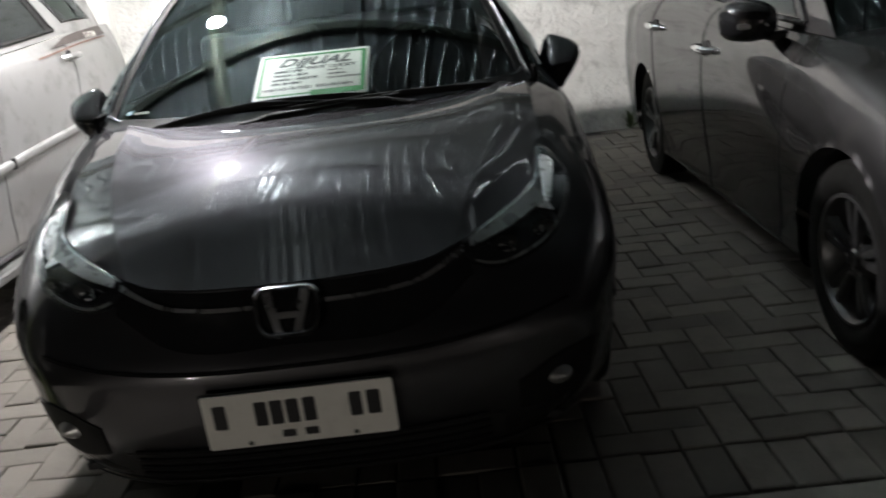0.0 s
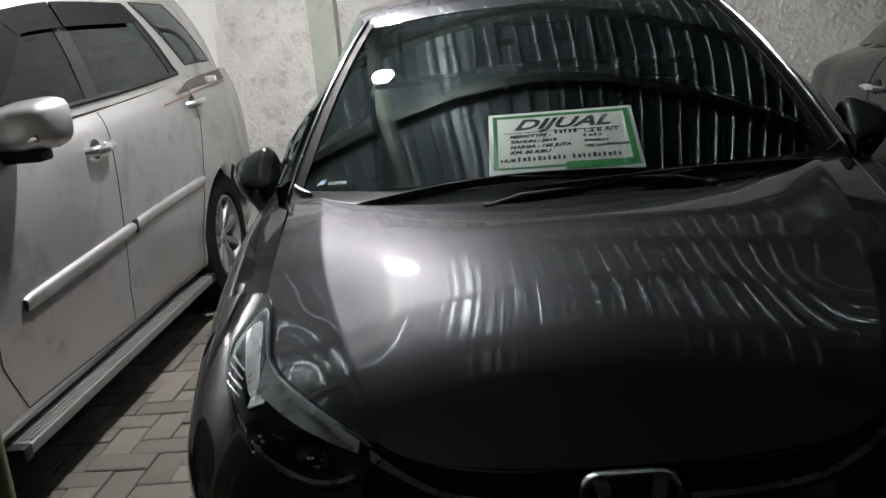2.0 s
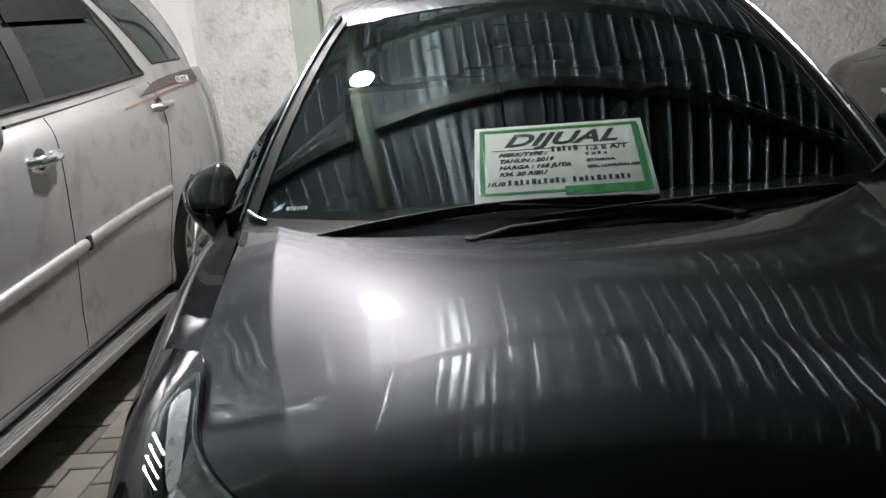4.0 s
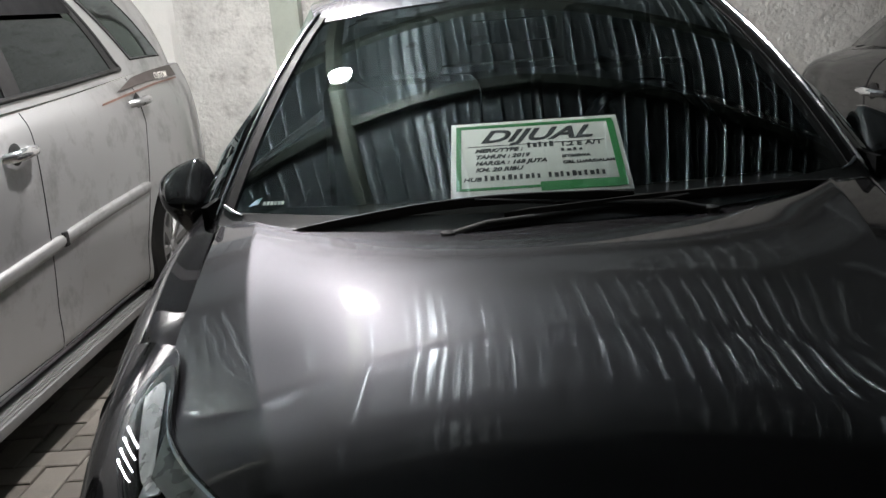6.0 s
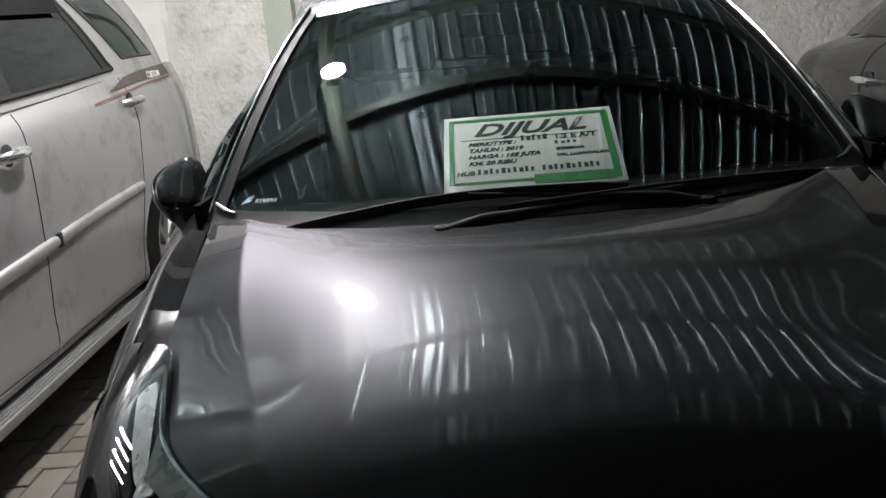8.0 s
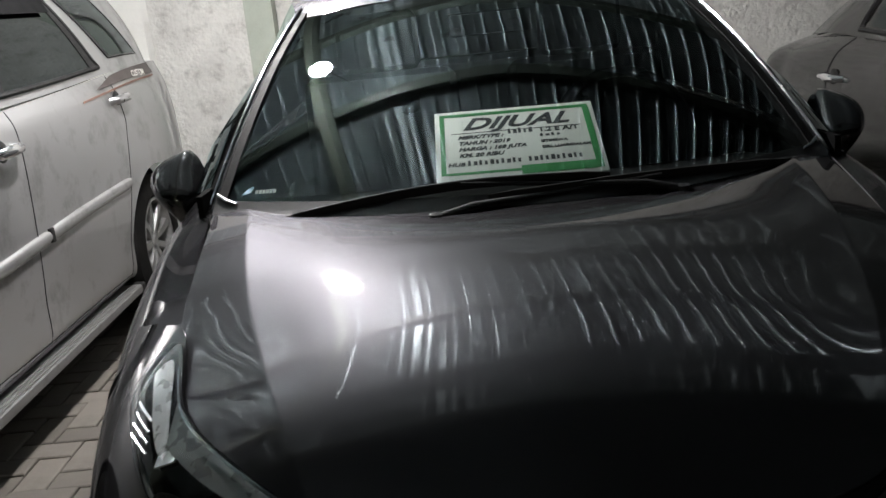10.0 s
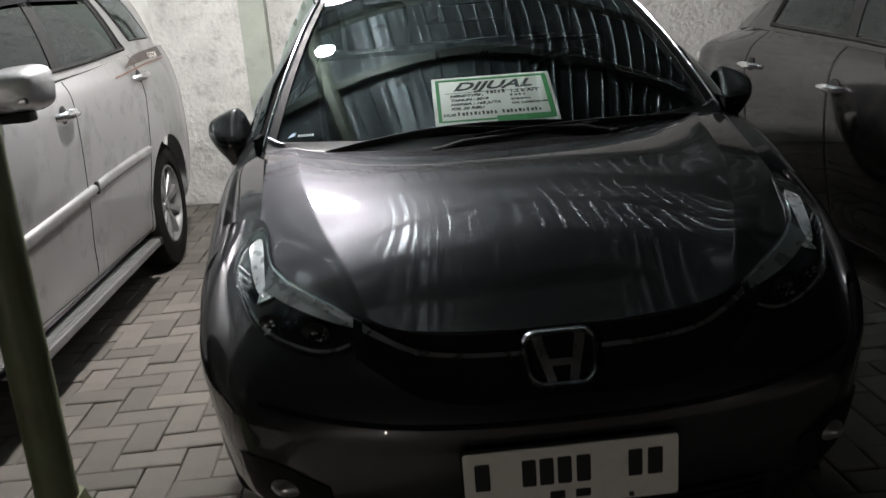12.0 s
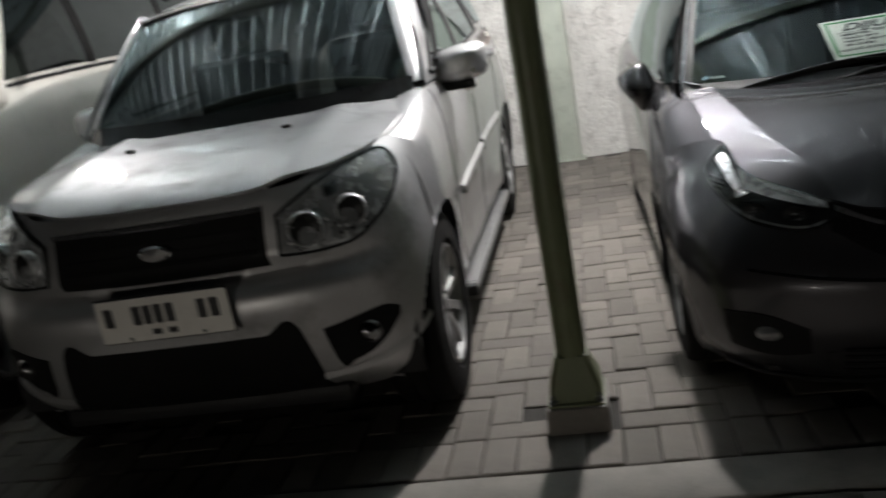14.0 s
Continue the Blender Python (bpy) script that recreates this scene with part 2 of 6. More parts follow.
DARK_CHROME = material("dark_chrome", (0.3, 0.3, 0.31), 0.2, 1.0, 0.1, 30, 100)
GREY_LAMP = material("grey_lamp_insert", (0.2, 0.207, 0.205), 0.3, 0.5, 0.1, 30, 100)
BLADE = material("wiper_black", (0.008, 0.008, 0.008), 0.6, 0.0, 0.2, 15, 200, spec=0.15)
REFLECTOR = material("lamp_reflector", (0.78, 0.79, 0.8), 0.22, 0.65, 0.05, 30, 100)
BRIGHT_LAMP = material("bright_lamp_insert", (0.5, 0.505, 0.51), 0.25, 0.5, 0.3, 25, 200)
SMOKED = material("smoked_lamp_bezel", (0.02, 0.02, 0.022), 0.2, 0.3, 0.2, 20, 100)
PLATE_WHITE = material("plate_white_enamel", (0.86, 0.84, 0.79), 0.35, 0.0, 0.05, 10, 90, dirt=((0.4, 0.37, 0.32), 0.25, 14))
PRINT_BLACK = material("printed_black", (0.02, 0.02, 0.022), 0.5, 0.0, 0.1)
PAVER = material("concrete_paver", (0.145, 0.131, 0.114), 0.85, 0.0, 0.42, 11, 160, 0.002, 220, random=0.9, dirt=((0.085, 0.078, 0.068), 0.6, 5))
JOINT = material("joint_sand", (0.03, 0.0275, 0.024), 0.95, 0.0, 0.4, 20, 200, 0.004, 150)
CONCRETE = material("worn_concrete", (0.2, 0.188, 0.168), 0.88, 0.0, 0.25, 7, 140, 0.0008, 160, dirt=((0.12, 0.11, 0.095), 0.7, 5))
PLASTER = material("rough_whitewashed_plaster", (0.64, 0.63, 0.6), 0.9, 0.0, 0.16, 5, 70, 0.02, 30, dirt=((0.3, 0.29, 0.275), 0.7, 9))
PLASTER_SMOOTH = material("smooth_whitewash", (0.72, 0.71, 0.68), 0.85, 0.0, 0.05, 4, 80, 0.001, 80, dirt=((0.5, 0.49, 0.46), 0.4, 3))
GREEN_STEEL = material("green_enamel_steel", (0.14, 0.162, 0.085), 0.45, 0.0, 0.18, 9, 150, 0.0006, 90, dirt=((0.13, 0.085, 0.05), 0.6, 11))
DARK_STEEL = material("dark_green_steel", (0.05, 0.062, 0.052), 0.5, 0.1, 0.2, 9, 150, 0.0006, 90)
ZINC = material("zinc_roof_sheet", (0.4, 0.47, 0.49), 0.3, 0.9, 0.12, 3, 60, 0.0002, 40, rough_spread=0.04)
zinc = ZINC.node_tree.nodes["Principled BSDF"]
zinc.inputs["Anisotropic"].default_value = 1.0
along = ZINC.node_tree.nodes.new("ShaderNodeCombineXYZ")
along.inputs[1].default_value = 1.0
ZINC.node_tree.links.new(along.outputs[0], zinc.inputs["Tangent"])
GROUND = material("dark_yard_ground", (0.06, 0.058, 0.054), 0.95, 0.0, 0.3, 1.2, 30, 0.006, 20)
LEAF = material("weed_leaf", (0.07, 0.1, 0.03), 0.6, 0.0, 0.3, 30, 100)
BULB = glow("lamp_bulb_glow", (1.0, 0.965, 0.955), 1700.0)

# ---- ground ----
bm = bmesh.new()
bmesh.ops.create_grid(bm, x_segments=2, y_segments=2, size=400)
bmesh.ops.translate(bm, vec=(0, 0, -0.05), verts=bm.verts)
tagged(part("ground", bm, GROUND), "dark bare yard ground under the paving", "ground", kind="structure")

WX0, WX1 = -7.0, 7.0


def wall_y(x):
    """The back wall runs slightly askew to the parked cars."""
    return 4.9 - 0.092 * x


bed = bmesh.new()
v = [bed.verts.new(p) for p in ((-7, -6, -0.013), (7, -6, -0.013), (7, wall_y(7), -0.013), (-7, wall_y(-7), -0.013))]
bed.faces.new(v)
low = bmesh.ops.extrude_face_region(bed, geom=bed.faces[:])
bmesh.ops.translate(bed, vec=(0, 0, -0.03), verts=[e for e in low["geom"] if isinstance(e, bmesh.types.BMVert)])
paving = tagged(part("pavement", finish(bed, False), JOINT), "grey concrete block paving in a herringbone with sandy joints", "paving", kind="structure")

# ---- back wall ----
xs, zs = np.arange(WX0, WX1 + 0.01, 0.03), np.arange(-0.05, 3.31, 0.03)
P = np.zeros((len(zs), len(xs), 3))
for j, z in enumerate(zs):
    for i, x in enumerate(xs):
        rough = 1.0 if x > -1.98 else 0.12
        n = noise.fractal(Vector((x * 3.1, z * 4.3, 0.3)), 0.9, 2.1, 5) * 0.010 + max(0, noise.noise(Vector((x * 11, z * 15, 4.0))) - 0.15) * 0.014
        P[j, i] = (x, wall_y(x) - rough * n - (0.0 if x > -1.98 else 0.035), z)
wall = tagged(part("wall_back", grid(P, thick=0.18), PLASTER), "rough trowelled whitewashed plaster wall with grey stains", "wall", kind="structure")
wall.data.materials.append(PLASTER_SMOOTH)
for f in wall.data.polygons:
    if f.center.x < -1.97:
        f.material_index = 1

# ---- posts ----


def flared_post(x, y, height):
    t = thing("roof_post", "green painted round steel post bolted on a concrete footing", "post", at=pose(x, y, 0))
    part("pipe", tube([(0, 0, 0.09), (0, 0, 0.6), (0, 0, 1.6), (0, 0, height)], 0.048, 20), GREEN_STEEL, t)
    b = bmesh.new()
    rings = []
    for z, w in ((0.094, 0.086), (0.15, 0.08), (0.215, 0.056), (0.235, 0.052)):
        rings.append([b.verts.new((sx * w + cx, sy * w * 0.9 + cy, z)) for sx, sy, cx, cy in ((-1, -1, .012, 0), (1, -1, -.012, 0), (1, -1, 0, .012), (1, 1, 0, -.012), (1, 1, -.012, 0), (-1, 1, .012, 0), (-1, 1, 0, -.012), (-1, -1, 0, .012))])
    for r, s in zip(rings, rings[1:]):
        for k in range(8):
            b.faces.new((r[k], r[(k + 1) % 8], s[(k + 1) % 8], s[k]))
    b.faces.new(rings[-1])
    part("gusset", finish(b, True, 25), GREEN_STEEL, t)
    part("base_plate", block(0.18, 0.19, 0.008, 0.001, (0, 0, 0.09)), GREEN_STEEL, t)
    b = block(0.195, 0.22, 0.088, 0.006, (0, 0, 0.042), 2)
    bmesh.ops.subdivide_edges(b, edges=b.edges[:], cuts=2, use_grid_fill=True)
    for q in b.verts:
        q.co += Vector((noise.noise(q.co * 30), noise.noise(q.co * 30 + Vector((9, 0, 0))), noise.noise(q.co * 25))) * 0.003
    part("footing", finish(b), CONCRETE, t, "cast concrete footing block")
    for sx in (-1, 1):
        for sy in (-1, 1):
            b = lathe([(0.094, 0.0), (0.094, 0.013), (0.106, 0.013), (0.107, 0.006), (0.122, 0.006), (0.122, 0.0)], 6, axis="z")
            bmesh.ops.translate(b, vec=(sx * 0.073, sy * 0.078, 0), verts=b.verts)
            part("bolt", b, DARK_STEEL, t)
    return t


flared_post(-1.16, 0.355, 2.62)


def channel_post(x, y, height):
    t = thing("wall_post", "pale green steel channel post standing against the plaster wall", "post", at=pose(x, y, 0, 0, 0, -5))
    out = [(-0.09, 0), (0.09, 0), (0.09, 0.1), (0.078, 0.1), (0.078, 0.012), (-0.078, 0.012), (-0.078, 0.1), (-0.09, 0.1)]
    b = bmesh.new()
    lo = [b.verts.new((p, q - 0.05, 0.01)) for p, q in out]
    hi = [b.verts.new((p, q - 0.05, height)) for p, q in out]
    for k in range(8):
        b.faces.new((lo[k], lo[(k + 1) % 8], hi[(k + 1) % 8], hi[k]))
    b.faces.new(hi)
    part("channel", finish(b, False), PALE_GREEN, t)
    part("base_plate", block(0.25, 0.17, 0.012, 0.002, (0, 0, 0.006)), PALE_GREEN, t)
    return t


PALE_GREEN = material("pale_green_enamel", (0.38, 0.41, 0.35), 0.5, 0.0, 0.15, 7, 120, 0.0006, 90, dirt=((0.2, 0.19, 0.15), 0.5, 8))
channel_post(-1.2, wall_y(-1.2) - 0.085, 2.9)

RAFTER_GREEN = material("weathered_green_enamel", (0.12, 0.14, 0.115), 0.5, 0.0, 0.15, 7, 120)

# ---- canopy roof ----
ROOF_Z = 2.98
RIB = 0.165


def roof_z(y):
    return ROOF_Z + 0.03 * (y - 0.76)


prof = []
x = -6.0
while x < 6.0:
    prof += [(x + 0.0, 0.0), (x + 0.054, 0.0)]
    prof += [(x + 0.065 + 0.011 * q, -0.002 - 0.002 * math.cos(math.pi * q)) for q in (-0.8, -0.4, 0, 0.4, 0.8)]
    prof += [(x + 0.076, 0.0), (x + 0.1205, 0.0)]
    prof += [(x + 0.14 + 0.019 * q, -0.0105 - 0.0105 * math.cos(math.pi * q)) for q in (-0.85, -0.65, -0.45, -0.25, 0, 0.25, 0.45, 0.65, 0.85)]
    prof += [(x + 0.1595, 0.0)]
    x += RIB
P = [[(px, y, roof_z(y) + pz) for px, pz in prof] for y in (-0.33, 1.0, 3.0, wall_y(0) + 0.5)]
b = grid(P, thick=0.0015)
b = finish(b, True, 33)
tagged(part("ceiling", b, ZINC), "ribbed zinc roofing sheet over the parking bays", "roof", kind="structure")


def steel_beam(name, p, q, w, h, mat, label):
    p, q = Vector(p), Vector(q)
    d = q - p
    turn = d.to_track_quat("X", "Z").to_matrix().to_4x4()
    t = tagged(part(name, block(d.length, w, h, 0.004, (0, 0, 0)), mat), label, "beam", "roof beams")
    t.matrix_basis = Matrix.Translation((p + q) / 2) @ turn
    return t


for y in (-0.27, 0.76, 1.95, 3.1, 4.25):
    steel_beam("purlin", (-6, y, roof_z(y) - 0.075), (6, y, roof_z(y) - 0.075), 0.1, 0.13, DARK_STEEL, "dark steel purlin under the roofing sheet")
steel_beam("rafter", (-1.17, -0.27, roof_z(-0.27) - 0.18), (-1.17, 4.95, roof_z(4.95) - 0.18), 0.07, 0.14, RAFTER_GREEN, "pale green steel rafter carrying the purlins")

# ---- lamps ----


def hanging_lamp(p, size=1.0):
    lamp = thing("hanging_lamp", "lit white bulb hanging from the canopy on a short cord", "lamp", "canopy lamps", at=pose(*p))
    part("bulb", lathe([(-0.068, 0.0), (-0.062, 0.03), (-0.04, 0.055), (0.0, 0.068), (0.036, 0.056), (0.058, 0.026), (0.065, 0.018)], 20, axis="z"), BULB, lamp).scale = (size, size, size)
    part("socket", lathe([(0.065, 0.02), (0.07, 0.024), (0.12, 0.022), (0.125, 0.0)], 16, axis="z"), BLACK_MATT, lamp)
    part("cord", tube([(0, 0, 0.12), (0.004, 0, 0.2), (0, 0, roof_z(p[1]) - p[2])], 0.004, 6), BLACK_MATT, lamp)


hanging_lamp(LAMP)
hanging_lamp((-4.3, 2.9, 2.45), 0.72)

# ---- unseen lamps added in front to light the car fronts ----
UNSEEN_FRONT_GLOW = glow("unseen_front_glow", (1.0, 0.93, 0.83), 560.0)


def unseen_front_lamp(p, size):
    yard = thing("unseen_front_lamp", "unseen warm globe lamp added in front to light the car fronts", "street lamp", "yard lamps", at=pose(*p))
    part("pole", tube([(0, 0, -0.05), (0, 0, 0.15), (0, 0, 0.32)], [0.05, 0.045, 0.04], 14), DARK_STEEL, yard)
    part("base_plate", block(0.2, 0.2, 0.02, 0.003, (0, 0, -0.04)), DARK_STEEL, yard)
    g = part("globe", lathe([(0.0, 0.03), (0.02, 0.08), (0.07, 0.112), (0.12, 0.12), (0.17, 0.112), (0.22, 0.075), (0.24, 0.0)], 24, axis="z"), UNSEEN_FRONT_GLOW, yard)
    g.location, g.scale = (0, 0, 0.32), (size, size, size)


# stands for the warm source behind the glints on the bumpers
unseen_front_lamp((7.0, -9.0, 0.0), 0.38)
# added fill for the silver car's front; no lamp is known here
unseen_front_lamp((-3.6, -6.5, 0.0), 0.54)

# ---- car building ----


def blend(zs, Ys, z):
    """Cubic interpolation over the first axis of Ys, at a value z for each point."""
    zs = np.asarray(zs, float)
    Ys = np.asarray(Ys, float)
    z = np.clip(z, zs[0], zs[-1])
    i = np.clip(np.searchsorted(zs, z, side="right") - 1, 0, len(zs) - 2)
    d = np.diff(Ys, axis=0) / np.diff(zs).reshape((-1,) + (1,) * (Ys.ndim - 1))
    m = np.concatenate([d[:1], (d[1:] + d[:-1]) / 2, d[-1:]])

    def pick(T, k):
        return np.take_along_axis(T, k[None, ..., None], axis=0)[0]

    h = (zs[i + 1] - zs[i])[..., None]
    t = (z - zs[i])[..., None] / h
    return ((2 * t**3 - 3 * t**2 + 1) * pick(Ys, i) + (t**3 - 2 * t**2 + t) * h * pick(m, i)
            + (-2 * t**3 + 3 * t**2) * pick(Ys, i + 1) + (t**3 - t**2) * h * pick(m, i + 1))


def fascia(s_knots, rows, slim=1.0, flat=1.0):
    """A car front: rows of (height, [(x, y), ...]) give a surface F(s, z), alike on both sides."""
    zs = [r[0] for r in rows]
    rows = [(z, [(x * slim, .55 - (.55 - y) * flat) for x, y in r]) for z, r in rows]

    def F(s, z):
        s, z = np.broadcast_arrays(np.asarray(s, float), np.asarray(z, float))
        Y = np.stack([spl(s_knots, r[1], np.abs(s)) for r in rows])
        xy = blend(zs, Y, z)
        return np.stack([xy[..., 0] * np.where(s < 0, -1, 1), xy[..., 1], z], -1)
    return F


def side(y_knots, rows, slim=1.0, tall=1.0):
    """A car side: for each y a list of (x, z) from sill to top gives S(y, k)."""
    T = np.asarray(rows, float) * np.array([slim, tall])
    ks = np.arange(T.shape[1])

    def S(y, k):
        y, k = np.broadcast_arrays(np.asarray(y, float), np.asarray(k, float))
        Y = np.stack([spl(y_knots, T[:, j], y) for j in ks])
        xz = blend(ks, Y, k)
        return np.stack([xz[..., 0], y, xz[..., 1]], -1)
    return S


def lift(P, off, out):
    """Moves a patch off its surface, away from the car along the direction out."""
    n = normals(P)
    n *= np.where((n * np.asarray(out)).sum(-1, keepdims=True) < 0, -1, 1)
    return P + n * (off if np.isscalar(off) else np.asarray(off)[..., None])


def front_panel(F, s0, s1, lo, hi, ns=24, nv=8, off=0.0, thick=0.004, dome=0.0):
    """A piece of a front: s from s0 to s1, z between the tables lo and hi."""
    s = np.linspace(s0, s1, ns)
    a, b = np.interp(s, *zip(*lo)), np.interp(s, *zip(*hi))
    if len(lo) > 2:
        a = spl(*[np.array(q) for q in zip(*lo)], s)
    if len(hi) > 2:
        b = spl(*[np.array(q) for q in zip(*hi)], s)
    v = np.linspace(0, 1, nv)[:, None]
    U, Z = np.broadcast_to(s, (nv, ns)), a + (b - a) * v
    P = F(U, Z)
    o = off if np.isscalar(off) else off[0] + (off[1] - off[0]) * np.broadcast_to(v, U.shape)
    if dome:
        e = (s - s0) / (s1 - s0)
        o = off + dome * np.sqrt(np.clip(4 * v * (1 - v), 0, 1)) * np.sqrt(np.clip(4 * e * (1 - e), 0, 1))[None, :]
    out = np.where((U < 0)[..., None], np.array([-0.5, -1, 0.2]), np.array([0.5, -1, 0.2]))
    P = lift(P, o, out) if np.any(o) else P
    return grid(P, thick=thick)


def side_panel(S, corners, ny=16, nk=8, off=0.004, thick=0.003, sign=1):
    """A piece of a side between four (y, k) corners: low front, low rear, high rear, high front; each edge may carry more points."""
    lf, lr, hr, hf = [np.array(c, float) for c in corners]
    u, v = np.linspace(0, 1, ny)[None, :, None], np.linspace(0, 1, nk)[:, None, None]
    Q = (lf + (lr - lf) * u) * (1 - v) + (hf + (hr - hf) * u) * v
    P = lift(S(Q[..., 0], Q[..., 1]), off, (1, 0, 0.3))
    P[..., 0] *= sign
    return grid(P, thick=thick, flip=sign < 0)


def side_line(S, pts, width=0.006, off=0.003, sign=1, n=10):
    """A narrow strip that follows the side through the (y, k) points."""
    Q = []
    for (a, b) in zip(pts, pts[1:]):
        Q += [(a[0] + (b[0] - a[0]) * t, a[1] + (b[1] - a[1]) * t) for t in np.linspace(0, 1, n)[: n if b == pts[-1] else n - 1]]
    Q = np.array(Q)
    P = S(Q[:, 0], Q[:, 1]) + np.array([off, 0, 0])
    P[:, 0] *= sign
    return tube(P, width / 2, 6)


def arch(bm, cy, cz, R, xmin, sign=0):
    """Opens a wheel arch in a panel and draws its edge onto the circle."""
    def inside(v):
        return abs(v.co.x) > xmin and math.hypot(v.co.y - cy, v.co.z - cz) < R
    dead = [f for f in bm.faces if all(inside(v) for v in f.verts)]
    bmesh.ops.delete(bm, geom=dead, context="FACES")
    for v in bm.verts:
        if inside(v):
            d = Vector((0, v.co.y - cy, v.co.z - cz))
            d = d.normalized() * R if d.length > 1e-4 else Vector((0, 0, R))
            v.co.y, v.co.z = cy + d.y, cz + d.z
    return bm


def mirrored(bm):
    c = bm.copy()
    bmesh.ops.scale(c, vec=(-1, 1, 1), verts=c.verts)
    bmesh.ops.reverse_faces(c, faces=c.faces)
    return c


def both(name, bm, mat, parent, label=""):
    part(name, mirrored(bm), mat, parent, label)
    return part(name, bm, mat, parent, label)


def wheel(parent, x, y, r, w, rim, spokes, mat, sign=1, twin=False):
    """A tyre on a spoked alloy rim; the face looks along +x (sign 1) or -x."""
    h = part("wheel", bmesh.new(), None, parent)
    h.location = (x, y, r)
    h.rotation_euler = (0, 0, 0 if sign > 0 else math.pi)
    k = w / 2
    tp = [(-k * 0.8, rim), (-k, rim + 0.02), (-k * 1.02, (r + rim) / 2), (-k * 0.9, r - 0.014), (-k * 0.7, r - 0.003), (-k * 0.3, r), (-k * 0.27, r - 0.008), (-k * 0.2, r - 0.008), (-k * 0.17, r), (k * 0.17, r), (k * 0.2, r - 0.008), (k * 0.27, r - 0.008), (k * 0.3, r), (k * 0.7, r - 0.003), (k * 0.9, r - 0.014), (k * 1.02, (r + rim) / 2), (k, rim + 0.02), (k * 0.8, rim)]
    part("tyre", lathe(tp, 48), RUBBER, h)
    b = lathe([(k * 0.8, rim + 0.004), (k * 0.93, rim + 0.002), (k * 0.95, rim - 0.008), (k * 0.8, rim - 0.02), (k * 0.1, rim - 0.035), (-k * 0.7, rim - 0.03)], 48)
    lathe([(k * 0.72, 0.0), (k * 0.74, 0.026), (k * 0.66, 0.034), (k * 0.62, 0.065), (k * 0.3, 0.075)], 24, b)
    for i in range(spokes):
        for j in ((-0.5, 0.5) if twin else (0,)):
            a = 2 * math.pi * (i + 0.25 * j) / spokes + 0.3
            da, wo, wi = (0.6 if twin else 1.0), 0.026 if not twin else 0.017, 0.017 if not twin else 0.012
            c, s = math.cos(a), math.sin(a)
            vs = []
            for rr, ww, xo, dp in ((0.04, wi, k * 0.66, 0.02), (rim * 0.55, (wi + wo) / 2, k * 0.8, 0.022), (rim - 0.012, wo, k * 0.84, 0.03)):
                for px, sw in ((xo - dp, -1), (xo, -0.75), (xo, 0.75), (xo - dp, 1)):
                    vs.append(b.verts.new((px, c * rr - s * ww * sw, s * rr + c * ww * sw)))
            for q in (0, 4):
                for e in range(3):
                    b.faces.new((vs[q + e], vs[q + e + 1], vs[q + e + 5], vs[q + e + 4]))
    part("rim", finish(b, angle=30), mat, h)
    part("brake_disc", lathe([(-k * 0.2, 0.0), (-k * 0.2, rim * 0.7), (-k * 0.35, rim * 0.7), (-k * 0.35, 0.0)], 32), DARK_STEEL, h)
    for i in range(5):
        a = 2 * math.pi * i / 5 + 0.6
        b = lathe([(k * 0.6, 0.008), (k * 0.72, 0.007), (k * 0.72, 0.0)], 6)
        bmesh.ops.translate(b, vec=(0, math.cos(a) * 0.05, math.sin(a) * 0.05), verts=b.verts)
        part("lug_nut", b, CHROME, h)
    return h


def arch_liner(parent, x0, x1, y, z, R):
    n = 20
    P = [[(x, y + R * math.cos(math.pi * 1.15 * i / n - 0.24), z + R * math.sin(math.pi * 1.15 * i / n - 0.24)) for i in range(n + 1)] for x in (x0, x1)]
    part("arch_liner", grid(P, thick=0.004), BLACK_MATT, parent)


def windscreen_surface(base, top, bulge=0.02, power=2.2):
    """base, top: (centre, corner) points; the pane bows forward in the middle."""
    (bc, be), (tc, te) = [[np.array(p, float) for p in q] for q in (base, top)]

    def W(u, v):
        u, v = np.broadcast_arrays(np.asarray(u, float), np.asarray(v, float))
        a = np.abs(u)[..., None] ** power
        vv = v[..., None]
        c = bc + (tc - bc) * vv
        e = be + (te - be) * vv
        P = c * (1 - a) + e * a
        P[..., 0] = (e[..., 0]) * u
        n = np.array([0, -(tc - bc)[2], (tc - bc)[1]])
        n = n / np.linalg.norm(n)
        return P + n * (4 * vv * (1 - vv) * bulge)
    return W


def pane(W, u0, u1, v0, v1, nu=40, nv=24, off=0.0):
    u, v = np.linspace(u0, u1, nu)[None, :], np.linspace(v0, v1, nv)[:, None]
    P = W(u, v)
    return grid(lift(P, off, (0, -1, 1)) if off else P)


def mirror_housing(w, d, h, sign, lean=0.2, boxy=0.6, taper=0.0):
    """A rounded mirror shell reaching out along +x from its root; the pane looks to the rear."""
    nu, nv = 20, 12
    P = np.zeros((nv, nu, 3))
    for j in range(nv):
        a = math.pi * (j / (nv - 1)) * 0.5
        k, yy = math.cos(a) ** 0.55, -d * math.sin(a)
        for i in range(nu):
            t = 2 * math.pi * i / nu
            c, s = math.cos(t), math.sin(t)
            px = math.copysign(abs(c) ** boxy, c) * w / 2 * k
            pz = math.copysign(abs(s) ** boxy, s) * h / 2 * k * (1.0 + 0.18 * (c < 0) * c)
            px = px - (px + w / 2) * taper * max(0.0, -s)
            P[j, i] = ((px + w / 2) * sign, yy + abs(px) * lean, pz + px * 0.08)
    return grid(P, close_u=True, thick=0.003)


def mirror_glass(w, h, sign):
    b = prism([(sign * (x + w / 2), z) for x, z in rounded(w * 0.9, h * 0.85, 0.03)], 0.004)
    return b


